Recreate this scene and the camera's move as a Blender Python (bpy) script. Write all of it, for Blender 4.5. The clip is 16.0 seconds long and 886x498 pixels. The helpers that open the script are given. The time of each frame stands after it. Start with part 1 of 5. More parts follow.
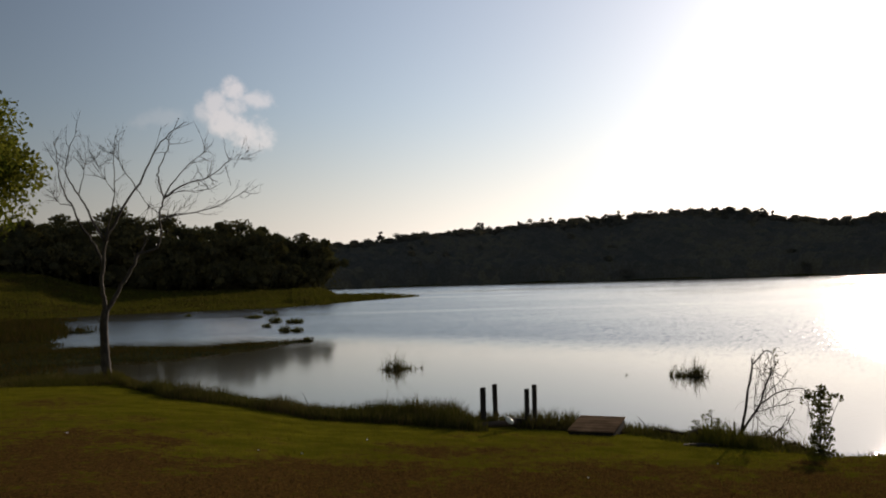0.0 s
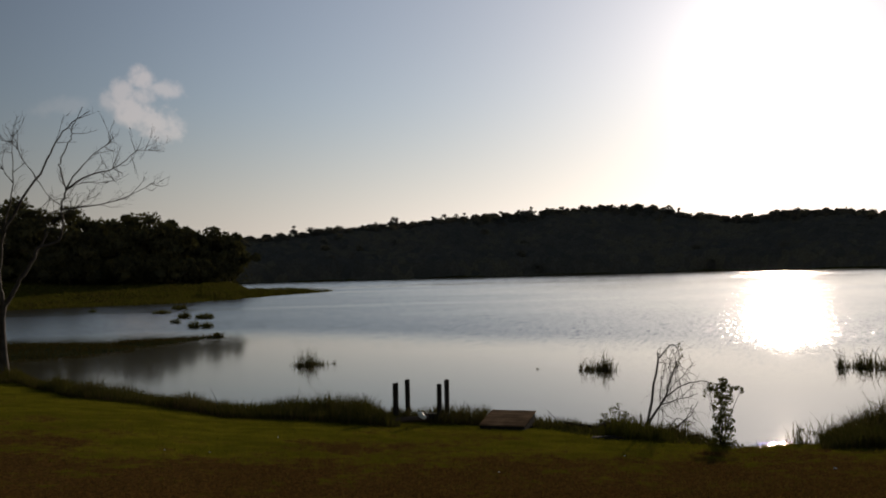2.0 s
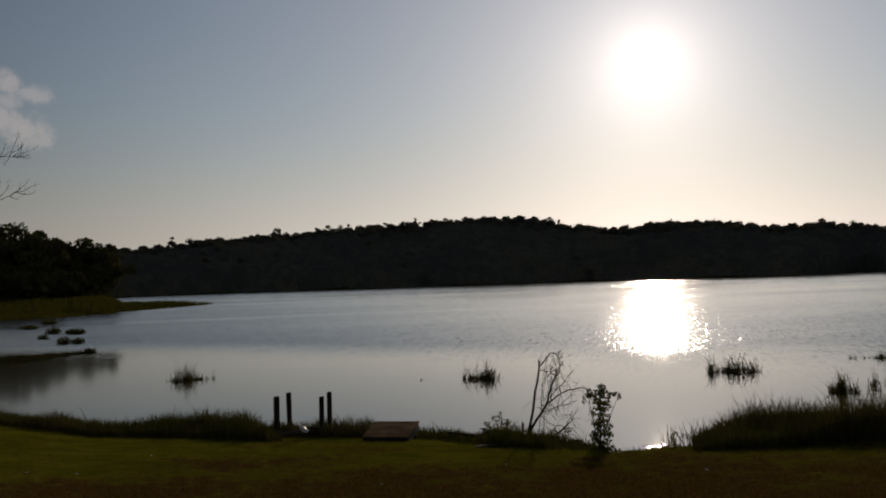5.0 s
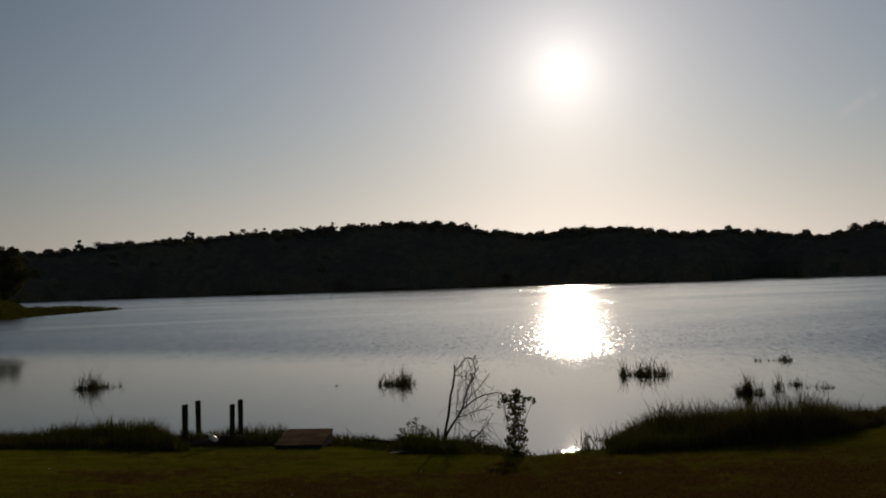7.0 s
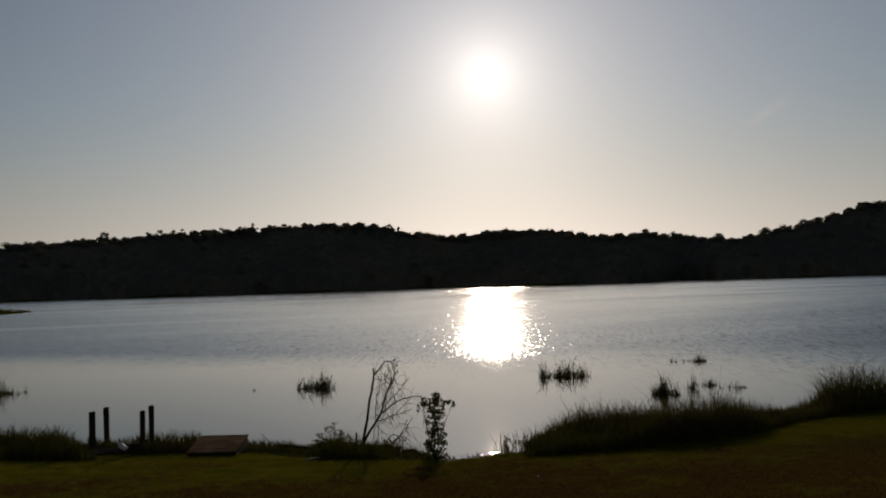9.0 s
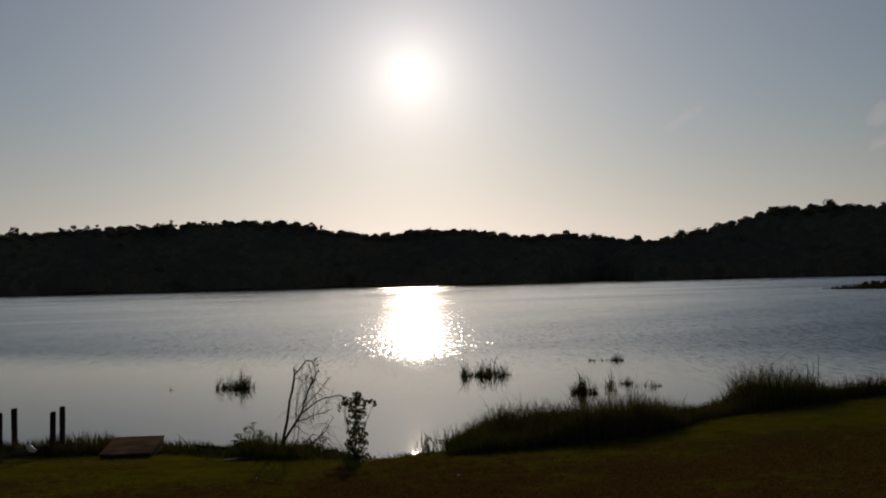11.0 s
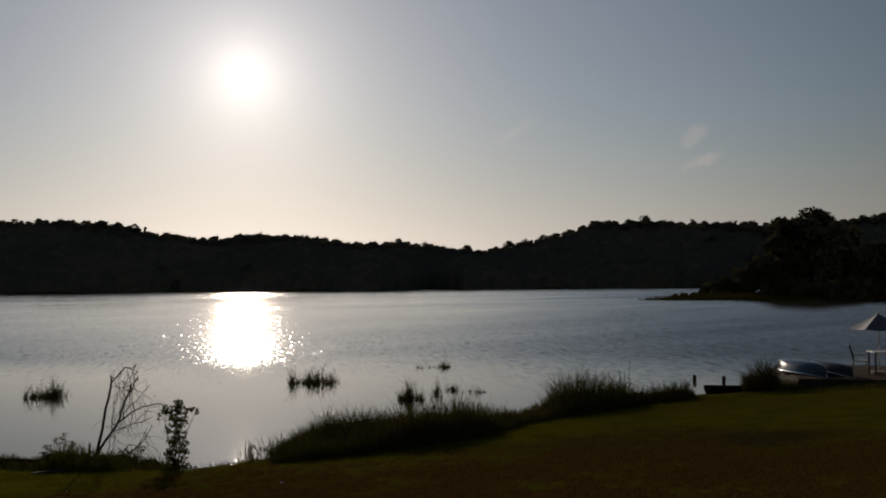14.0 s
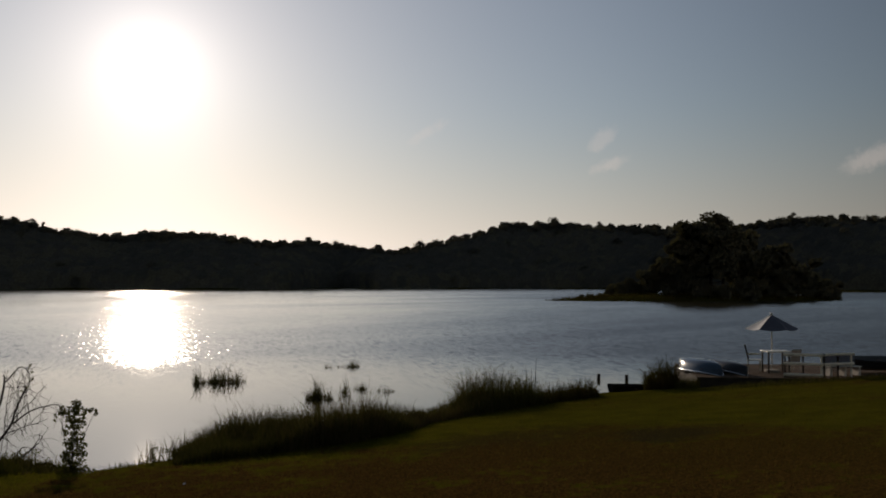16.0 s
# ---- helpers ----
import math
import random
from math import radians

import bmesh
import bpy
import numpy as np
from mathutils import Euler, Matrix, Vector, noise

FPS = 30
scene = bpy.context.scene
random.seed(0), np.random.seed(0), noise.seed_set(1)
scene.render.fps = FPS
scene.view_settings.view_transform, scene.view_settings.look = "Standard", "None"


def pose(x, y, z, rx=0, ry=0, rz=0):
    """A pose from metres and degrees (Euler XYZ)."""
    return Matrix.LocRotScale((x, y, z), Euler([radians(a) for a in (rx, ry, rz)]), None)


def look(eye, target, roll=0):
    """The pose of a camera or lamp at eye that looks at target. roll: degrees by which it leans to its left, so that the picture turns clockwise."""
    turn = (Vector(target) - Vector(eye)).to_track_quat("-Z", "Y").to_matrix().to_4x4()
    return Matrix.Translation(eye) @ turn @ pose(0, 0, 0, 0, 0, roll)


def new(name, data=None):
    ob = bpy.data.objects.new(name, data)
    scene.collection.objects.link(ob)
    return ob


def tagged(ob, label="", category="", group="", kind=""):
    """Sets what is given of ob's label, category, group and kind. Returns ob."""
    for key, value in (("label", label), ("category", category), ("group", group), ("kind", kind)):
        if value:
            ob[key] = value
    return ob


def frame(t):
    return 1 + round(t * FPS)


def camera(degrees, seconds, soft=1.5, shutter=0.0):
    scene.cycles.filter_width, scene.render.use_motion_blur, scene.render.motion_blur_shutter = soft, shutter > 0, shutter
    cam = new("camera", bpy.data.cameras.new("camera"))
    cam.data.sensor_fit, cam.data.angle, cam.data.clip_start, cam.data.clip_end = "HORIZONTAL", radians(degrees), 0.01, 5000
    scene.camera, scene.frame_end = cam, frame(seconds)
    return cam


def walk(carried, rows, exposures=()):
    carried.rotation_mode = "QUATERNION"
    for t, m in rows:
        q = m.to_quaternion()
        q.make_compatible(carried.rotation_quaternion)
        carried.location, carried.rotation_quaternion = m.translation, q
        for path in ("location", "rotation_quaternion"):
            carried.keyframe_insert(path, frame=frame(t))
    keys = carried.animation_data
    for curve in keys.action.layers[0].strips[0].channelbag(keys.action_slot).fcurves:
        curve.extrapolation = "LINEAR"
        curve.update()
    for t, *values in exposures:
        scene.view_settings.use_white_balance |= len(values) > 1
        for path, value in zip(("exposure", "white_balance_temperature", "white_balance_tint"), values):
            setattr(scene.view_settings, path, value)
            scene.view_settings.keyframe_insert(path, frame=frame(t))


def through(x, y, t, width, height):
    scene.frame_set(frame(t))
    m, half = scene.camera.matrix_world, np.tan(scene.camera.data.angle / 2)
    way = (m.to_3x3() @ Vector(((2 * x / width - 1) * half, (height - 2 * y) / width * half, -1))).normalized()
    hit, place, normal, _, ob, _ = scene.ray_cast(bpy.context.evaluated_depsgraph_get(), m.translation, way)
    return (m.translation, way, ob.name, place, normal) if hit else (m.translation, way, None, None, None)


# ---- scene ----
# Metres; z = 0 is the water of the lake, +y the way of the first view.
cam = camera(51.93, 16.0, soft=1.9, shutter=0.3)
PATH = [
    (0.0, 0.000, -0.000, 3.800, 91.853, 1.612, 0.052),
    (0.5, -0.000, -0.009, 3.811, 91.734, 1.577, -1.254),
    (1.0, 0.017, 0.017, 3.802, 91.649, 1.477, -2.609),
    (1.5, 0.025, 0.048, 3.801, 91.542, 1.409, -3.985),
    (2.0, 0.023, 0.041, 3.813, 91.380, 1.464, -5.356),
    (2.5, 0.036, 0.075, 3.803, 91.558, 1.438, -6.694),
    (3.0, 0.042, 0.082, 3.805, 91.986, 1.404, -8.024),
    (3.5, 0.050, 0.083, 3.802, 91.901, 1.546, -9.167),
    (4.0, 0.058, 0.108, 3.795, 91.816, 1.712, -10.237),
    (6.5, 0.125, 0.251, 3.784, 92.070, 1.733, -16.526),
    (7.0, 0.158, 0.323, 3.783, 92.026, 1.746, -17.817),
    (7.5, 0.184, 0.375, 3.785, 92.053, 1.709, -19.106),
    (8.0, 0.215, 0.424, 3.786, 92.114, 1.638, -20.336),
    (8.5, 0.254, 0.459, 3.781, 92.135, 1.629, -21.488),
    (9.0, 0.285, 0.508, 3.783, 92.017, 1.697, -22.699),
    (11.5, 0.288, 0.499, 3.782, 91.919, 1.116, -28.775),
    (12.0, 0.300, 0.507, 3.784, 92.015, 0.925, -30.162),
    (12.5, 0.285, 0.472, 3.790, 92.090, 0.754, -32.136),
    (13.0, 0.284, 0.445, 3.786, 92.165, 0.584, -34.187),
    (13.5, 0.277, 0.409, 3.782, 92.176, 0.450, -36.210),
    (14.0, 0.259, 0.365, 3.781, 92.148, 0.403, -38.117),
    (14.5, 0.254, 0.345, 3.783, 92.148, 0.345, -39.703),
    (15.0, 0.257, 0.353, 3.783, 92.133, 0.177, -41.099),
    (15.5, 0.251, 0.333, 3.778, 92.102, 0.101, -42.430),
    (16.0, 0.252, 0.323, 3.771, 92.111, -0.023, -43.748),
]
walk(cam, [(t, pose(x, y, z, rx, ry, rz)) for t, x, y, z, rx, ry, rz in PATH],
     exposures=[(0.0, 0.25, 6850.0, 17.0), (1.5, -0.09, 6850.0, 17.0), (4.0, -0.63, 6830.0, 16.0), (7.0, -0.96, 6800.0, 15.0), (9.0, -0.98, 6800.0, 15.0), (12.5, -0.96, 6800.0, 15.0), (14.0, -0.97, 6800.0, 15.0), (14.8, -0.84, 6800.0, 15.0), (16.0, -0.6, 6900.0, 15.5)])

# ---- sky and sun ----
SUN_AZ, SUN_EL = 25.8, 12.8


def way(az, el):
    a, e = radians(az), radians(el)
    return Vector((math.sin(a) * math.cos(e), math.cos(a) * math.cos(e), math.sin(e)))


world = bpy.data.worlds.new("sky")
scene.world = world
world.use_nodes = True
wt = world.node_tree
wt.nodes.clear()


class Net:
    """Short forms for node trees."""

    def __init__(self, tree):
        self.tree = tree

    def node(self, kind, **sets):
        n = self.tree.nodes.new(kind)
        for k, v in sets.items():
            setattr(n, k, v)
        return n

    def put(self, sock, v):
        if isinstance(v, bpy.types.NodeSocket):
            self.tree.links.new(v, sock)
        elif v is not None:
            sock.default_value = v

    def math(self, op, a, b=None, c=None, clamp=False):
        n = self.node("ShaderNodeMath", operation=op, use_clamp=clamp)
        for s, v in zip(n.inputs, (a, b, c)):
            self.put(s, v)
        return n.outputs[0]

    def vec(self, op, a, b=None):
        n = self.node("ShaderNodeVectorMath", operation=op)
        self.put(n.inputs[0], a)
        if op == "SCALE":
            self.put(n.inputs["Scale"], b)
        else:
            self.put(n.inputs[1], b)
        return n.outputs["Value" if op in ("DOT_PRODUCT", "LENGTH") else 0]

    def noise(self, vector, scale, detail=3.0, rough=0.5, distortion=0.0):
        n = self.node("ShaderNodeTexNoise")
        self.put(n.inputs["Vector"], vector)
        n.inputs["Scale"].default_value, n.inputs["Detail"].default_value = scale, detail
        n.inputs["Roughness"].default_value, n.inputs["Distortion"].default_value = rough, distortion
        return n.outputs

    def step(self, v, lo, hi, a=0.0, b=1.0):
        n = self.node("ShaderNodeMapRange", interpolation_type="SMOOTHSTEP")
        self.put(n.inputs[0], v)
        for s, x in zip(n.inputs[1:5], (lo, hi, a, b)):
            self.put(s, x)
        return n.outputs[0]

    def mix(self, f, a, b):
        n = self.node("ShaderNodeMix", data_type="RGBA")
        self.put(n.inputs[0], f)
        self.put(n.inputs[6], a if not isinstance(a, tuple) else (*a, 1)[:4])
        self.put(n.inputs[7], b if not isinstance(b, tuple) else (*b, 1)[:4])
        return n.outputs[2]

    def scaled(self, v, xyz):
        n = self.node("ShaderNodeMapping")
        self.put(n.inputs[0], v)
        n.inputs["Scale"].default_value = xyz
        return n.outputs[0]


w = Net(wt)
sky = w.node("ShaderNodeTexSky", sky_type="NISHITA", sun_disc=False, sun_elevation=radians(SUN_EL), sun_rotation=radians(SUN_AZ),
             altitude=50.0, air_density=1.0, dust_density=0.2, ozone_density=1.4)
direction = w.vec("NORMALIZE", w.node("ShaderNodeTexCoord").outputs["Generated"])
sunward = w.vec("DOT_PRODUCT", direction, tuple(way(SUN_AZ, SUN_EL)))
away = w.math("ARCCOSINE", w.math("MINIMUM", sunward, 1.0))
# bright haze round the sun, fading with the angle from it
aureole = w.math("MULTIPLY", w.math("EXPONENT", w.math("MULTIPLY", away, -5.2)), 4.3)
aureole = w.math("MULTIPLY_ADD", w.math("EXPONENT", w.math("MULTIPLY", away, -23.0)), 22.0, aureole)
veil = w.math("MULTIPLY", w.math("EXPONENT", w.math("MULTIPLY", away, -3.0)), 6.4)
haze = w.vec("ADD", w.vec("SCALE", (1.0, 0.94, 0.855), aureole), w.vec("SCALE", (0.895, 0.968, 1.105), veil))
# thin fair-weather clouds: azimuth, height, half width, half height, turn, density
CLOUDS = [(-12.71, 11.85, 0.75, 0.62, -25, 1.0), (-11.5, 11.25, 1.0, 0.45, -12, 0.85), (-13.9, 10.9, 0.7, 0.62, 30, 0.9), (-13.3, 10.0, 1.25, 1.0, -20, 1.0), (-12.0, 9.25, 1.15, 0.9, -35, 1.0), (-11.5, 8.75, 0.75, 0.42, -15, 0.8),
          (-12.75, 10.75, 0.75, 0.6, 0, 0.9), (-14.5, 10.3, 0.6, 0.5, 0, 0.6), (-17.2, 10.1, 1.3, 0.45, 10, 0.18), (42.7, 9.4, 0.95, 0.34, 35, 0.5), (53.7, 8.75, 0.85, 0.4, 40, 0.55), (54.1, 7.25, 1.0, 0.34, 20, 0.72), (69.2, 7.1, 1.5, 0.55, 25, 0.75)]
wisps = w.noise(direction, 26.0, 6.0, 0.6)[0]
fine = w.noise(direction, 95.0, 4.0, 0.6)[0]
ragged = w.math("MULTIPLY_ADD", wisps, 2.5, w.math("MULTIPLY_ADD", fine, 1.6, -0.6))
cover = None
for az, el, wide, high, turn, dense in CLOUDS:
    d = way(az, el)
    right = Vector((math.cos(radians(az)), -math.sin(radians(az)), 0))
    up = right.cross(d)
    c, s = math.cos(radians(turn)), math.sin(radians(turn))
    u = w.vec("DOT_PRODUCT", direction, tuple((right * c + up * s) / math.sin(radians(wide))))
    v = w.vec("DOT_PRODUCT", direction, tuple((up * c - right * s) / math.sin(radians(high))))
    dist = w.math("SQRT", w.math("ADD", w.math("MULTIPLY", u, u), w.math("MULTIPLY", v, v)))
    front = w.math("GREATER_THAN", w.vec("DOT_PRODUCT", direction, tuple(d)), 0.9)
    body = w.step(w.math("SUBTRACT", ragged, dist), -0.1, 1.15, 0.0, dense)
    body = w.math("MULTIPLY", body, front)
    cover = body if cover is None else w.math("MAXIMUM", cover, body)
grey = w.node("ShaderNodeRGBToBW")
wt.links.new(sky.outputs[0], grey.inputs[0])
# haze takes the colour out of the sky towards the horizon
height = w.node("ShaderNodeSeparateXYZ")
wt.links.new(direction, height.inputs[0])
milky = w.mix(w.step(height.outputs[2], 0.0, 0.2, 0.78, 0.06), sky.outputs[0], w.vec("SCALE", (1.05, 0.98, 0.93), grey.outputs[0]))
# the air scatters forward: the sky dims away from the sun and brightens again opposite it
forward = w.math("ADD", w.step(away, 0.4, 1.0, 1.19, 0.66), w.step(away, 1.3, 2.4, 0.0, 0.5))
clear = w.vec("ADD", w.vec("SCALE", milky, forward), haze)
# low sun warms the hazy air opposite it
clear = w.mix(w.step(away, 1.15, 2.1), clear, w.vec("MULTIPLY", clear, (1.16, 1.0, 0.82)))
bright = w.vec("ADD", w.vec("SCALE", clear, 0.72), (5.4, 4.7, 4.2))
colour = w.mix(cover, clear, bright)
bg = w.node("ShaderNodeBackground")
wt.links.new(colour, bg.inputs[0])
bg.inputs[1].default_value = 0.06
wt.links.new(bg.outputs[0], w.node("ShaderNodeOutputWorld").inputs[0])

sun = new("sun", bpy.data.lights.new("sun", "SUN"))
sun.data.energy, sun.data.angle, sun.data.color = 3.2, radians(1.0), (1.0, 0.86, 0.68)
sun.matrix_world = look(way(SUN_AZ, SUN_EL) * 300, (0, 0, 0))


# ---- materials ----
def material(name):
    m = bpy.data.materials.new(name)
    m.use_nodes = True
    n = Net(m.node_tree)
    return m, n, m.node_tree.nodes["Principled BSDF"]


def plain(name, colour, rough=0.6, metal=0.0, vary=0.35, scale=8.0, bump=0.2, worn=None):
    """A surface with blotches, grain and fine relief."""
    m, n, b = material(name)
    p = n.node("ShaderNodeTexCoord").outputs["Object"]
    rnd = n.node("ShaderNodeObjectInfo").outputs["Random"]
    big, small = n.noise(p, scale, 4.0)[0], n.noise(p, scale * 9, 3.0)[0]
    dark = tuple(c * (1 - vary) for c in colour)
    light = tuple(min(1, c * (1 + vary)) for c in (worn or colour))
    f = n.math("ADD", n.math("MULTIPLY", big, 0.6), n.math("MULTIPLY", small, 0.4))
    f = n.math("ADD", n.step(f, 0.3, 0.7), n.math("MULTIPLY_ADD", rnd, 0.3, -0.15), clamp=True)
    m.node_tree.links.new(n.mix(f, dark, light), b.inputs["Base Color"])
    b.inputs["Roughness"].default_value, b.inputs["Metallic"].default_value = rough, metal
    bp = n.node("ShaderNodeBump")
    bp.inputs["Strength"].default_value, bp.inputs["Distance"].default_value = bump, 0.01
    m.node_tree.links.new(small, bp.inputs["Height"])
    m.node_tree.links.new(bp.outputs[0], b.inputs["Normal"])
    return m


def wood(name, colour, along="Z", rough=0.8):
    m, n, b = material(name)
    p = n.node("ShaderNodeTexCoord").outputs["Object"]
    stretch = {"X": (1.5, 30, 30), "Y": (30, 1.5, 30), "Z": (30, 30, 1.5)}[along]
    grain = n.noise(n.scaled(p, stretch), 1.0, 5.0, 0.65)[0]
    stain = n.noise(p, 3.0, 4.0)[0]
    rnd = n.node("ShaderNodeObjectInfo").outputs["Random"]
    c = n.mix(n.step(grain, 0.3, 0.7), tuple(x * 0.5 for x in colour), colour)
    c = n.mix(n.step(n.math("MULTIPLY_ADD", rnd, 0.2, stain), 0.45, 0.8), c, tuple(x * 0.45 for x in colour))
    m.node_tree.links.new(c, b.inputs["Base Color"])
    b.inputs["Roughness"].default_value = rough
    b.inputs["Specular IOR Level"].default_value = 0.12
    bp = n.node("ShaderNodeBump")
    bp.inputs["Strength"].default_value, bp.inputs["Distance"].default_value = 0.5, 0.006
    m.node_tree.links.new(grain, bp.inputs["Height"])
    m.node_tree.links.new(bp.outputs[0], b.inputs["Normal"])
    return m


def leafy(name, a, b_, c_, through=0.35, rough=0.6, even=0.0):
    """Leaves and blades: each island its own tint, some light let through."""
    m, n, b = material(name)
    rnd = n.node("ShaderNodeNewGeometry").outputs["Random Per Island"]
    p = n.node("ShaderNodeTexCoord").outputs["Object"]
    patch = n.noise(p, 0.35, 3.0)[0]
    col = n.mix(rnd, a, b_)
    col = n.mix(n.step(n.math("MULTIPLY_ADD", rnd, 0.35, patch), 0.55, 0.85), col, c_)
    m.node_tree.links.new(col, b.inputs["Base Color"])
    b.inputs["Roughness"].default_value = rough
    b.inputs["Specular IOR Level"].default_value = 0.0
    t = n.node("ShaderNodeBsdfTranslucent")
    if even:
        # far woods: the many leaves of a crown face every way, so each quad shades like the whole
        own = n.node("ShaderNodeNewGeometry").outputs["Normal"]
        soft = n.vec("NORMALIZE", n.vec("ADD", n.vec("SCALE", own, 1 - even), (0.0, -0.5 * even, 0.85 * even)))
        m.node_tree.links.new(soft, b.inputs["Normal"])
    m.node_tree.links.new(n.mix(0.5, col, (0.16, 0.17, 0.02)), t.inputs[0])
    mx = n.node("ShaderNodeMixShader")
    mx.inputs[0].default_value = through
    m.node_tree.links.new(b.outputs[0], mx.inputs[1])
    m.node_tree.links.new(t.outputs[0], mx.inputs[2])
    m.node_tree.links.new(mx.outputs[0], m.node_tree.nodes["Material Output"].inputs[0])
    return m


def lake_water():
    m, n, b = material("lake_water")
    p = n.node("ShaderNodeNewGeometry").outputs["Position"]
    r = n.vec("LENGTH", p)
    wander = n.noise(n.scaled(p, (0.02, 0.05, 1)), 1.0, 3.0)[0]
    # calm in the lee of the near bank, ruffled by the breeze farther out, with smooth and dark lanes
    side = n.node("ShaderNodeSeparateXYZ")
    m.node_tree.links.new(p, side.inputs[0])
    # the smooth water reaches farther out in the bay, in the lee of the headland
    lee = n.step(side.outputs[0], -12.0, 20.0, 20.0, 0.0)
    reach = n.math("SUBTRACT", n.math("MULTIPLY_ADD", n.math("SUBTRACT", wander, 0.5), 9.0, r), lee)
    bearing = n.math("ARCTAN2", side.outputs[0], side.outputs[1])
    # ruffling added nearer in along the sun's bearing, to shape the glitter
    reach = n.math("ADD", reach, n.step(n.math("ABSOLUTE", n.math("SUBTRACT", bearing, 0.452)), 0.0, 0.085, 3.0, 0.0))
    breeze = n.step(reach, 27.0, 52.0)
    lanes = n.noise(n.scaled(p, (0.006, 0.022, 1)), 1.0, 4.0, 0.6, 0.6)[0]
    breeze = n.math("MULTIPLY", breeze, n.step(lanes, 0.3, 0.62, 0.82, 1.0))
    # steeper chop in the corner beside the landing stage
    corner = n.math("ADD", n.step(bearing, -0.05, 0.34, -0.122, -0.088), n.step(bearing, 0.62, 1.0, 0.0, -0.14))
    # far off, at a grazing look, only the fronts of the ripples show
    corner = n.math("ADD", corner, n.step(r, 110.0, 380.0, 0.0, -0.03))
    lapping = n.step(r, 19.8, 21.0)
    slope = n.math("MULTIPLY_ADD", breeze, 0.7, 0.035)
    # the breeze comes down the lake: long crests that flash one by one, and fine ripples
    wind = way(SUN_AZ, 0)
    crest = n.node("ShaderNodeCombineXYZ")
    m.node_tree.links.new(n.vec("DOT_PRODUCT", p, (wind.y * 5.0, -wind.x * 5.0, 0)), crest.inputs[0])
    m.node_tree.links.new(n.vec("DOT_PRODUCT", p, tuple(wind * 0.75)), crest.inputs[1])
    waves = n.noise(crest.outputs[0], 1.0, 2.0, 0.55)[1]
    small = n.noise(n.scaled(p, (31.0, 37.0, 1)), 1.0, 2.0, 0.6)[1]
    swell = n.noise(n.scaled(p, (2.2, 3.8, 1)), 1.0, 2.0, 0.6)[1]
    both = n.vec("ADD", n.vec("SCALE", waves, 0.62), n.vec("SCALE", small, 0.28))
    both = n.vec("ADD", both, n.vec("SCALE", swell, 0.1))
    wave = n.node("ShaderNodeSeparateXYZ")
    m.node_tree.links.new(n.vec("SUBTRACT", both, (0.5, 0.5, 0.5)), wave.inputs[0])
    # the crests bend round with the curve of the near shore and rock mostly crosswise
    out = n.vec("NORMALIZE", n.vec("MULTIPLY", p, (1, 1, 0)))
    cross = n.vec("CROSS_PRODUCT", out, (0, 0, 1))
    tilt = n.vec("ADD", n.vec("SCALE", out, n.math("MULTIPLY", n.math("MULTIPLY", wave.outputs[1], 0.15), n.math("MULTIPLY", breeze, breeze))), n.vec("SCALE", cross, n.math("MULTIPLY", wave.outputs[0], n.math("MULTIPLY_ADD", n.math("ABSOLUTE", wave.outputs[0]), 7.5, 0.75))))
    gusts = n.noise(n.scaled(p, (0.45, 0.3, 1)), 1.0, 3.0, 0.7)[0]
    slope = n.math("MULTIPLY", slope, n.step(gusts, 0.3, 0.7, 0.72, 1.3))
    # ripples driven ashore show more of their fronts than of their backs
    facing = n.math("MULTIPLY_ADD", n.math("ABSOLUTE", wave.outputs[1]), 4.2, n.math("MULTIPLY_ADD", breeze, 0.34, 0.11))
    fronts = n.math("MULTIPLY", n.math("MULTIPLY", breeze, facing), corner)
    # a faint slick along the edge of the breeze mirrors the wooded hill
    slick = n.math("MULTIPLY", n.math("MULTIPLY", breeze, n.math("SUBTRACT", 1.0, breeze)), 0.045)
    front = n.vec("SCALE", out, n.math("ADD", fronts, slick))
    # wavelets that lap against the bank
    facets = n.node("ShaderNodeTexVoronoi")
    facets.inputs["Scale"].default_value = 1.0
    m.node_tree.links.new(n.scaled(p, (27.0, 15.0, 1)), facets.inputs["Vector"])
    lap = n.node("ShaderNodeSeparateXYZ")
    m.node_tree.links.new(facets.outputs["Color"], lap.inputs[0])
    lap = n.vec("ADD", n.vec("SCALE", out, n.math("MULTIPLY_ADD", lap.outputs[0], 0.19, -0.12)), n.vec("SCALE", cross, n.math("MULTIPLY_ADD", lap.outputs[1], 0.13, -0.065)))
    front = n.vec("ADD", front, n.vec("SCALE", lap, n.math("SUBTRACT", 1.0, lapping)))
    normal = n.vec("NORMALIZE", n.vec("ADD", n.vec("ADD", n.vec("SCALE", tilt, slope), front), (0, 0, 1)))
    m.node_tree.links.new(normal, b.inputs["Normal"])
    m.node_tree.links.new(n.math("ADD", n.math("MULTIPLY_ADD", n.math("MULTIPLY", breeze, breeze), 0.08, 0.006), n.math("MULTIPLY", lee, 0.0035)), b.inputs["Roughness"])
    silt = n.noise(p, 0.05, 3.0)[0]
    m.node_tree.links.new(n.mix(silt, (0.042, 0.037, 0.02), (0.066, 0.057, 0.031)), b.inputs["Base Color"])
    b.inputs["IOR"].default_value = 1.333
    return m


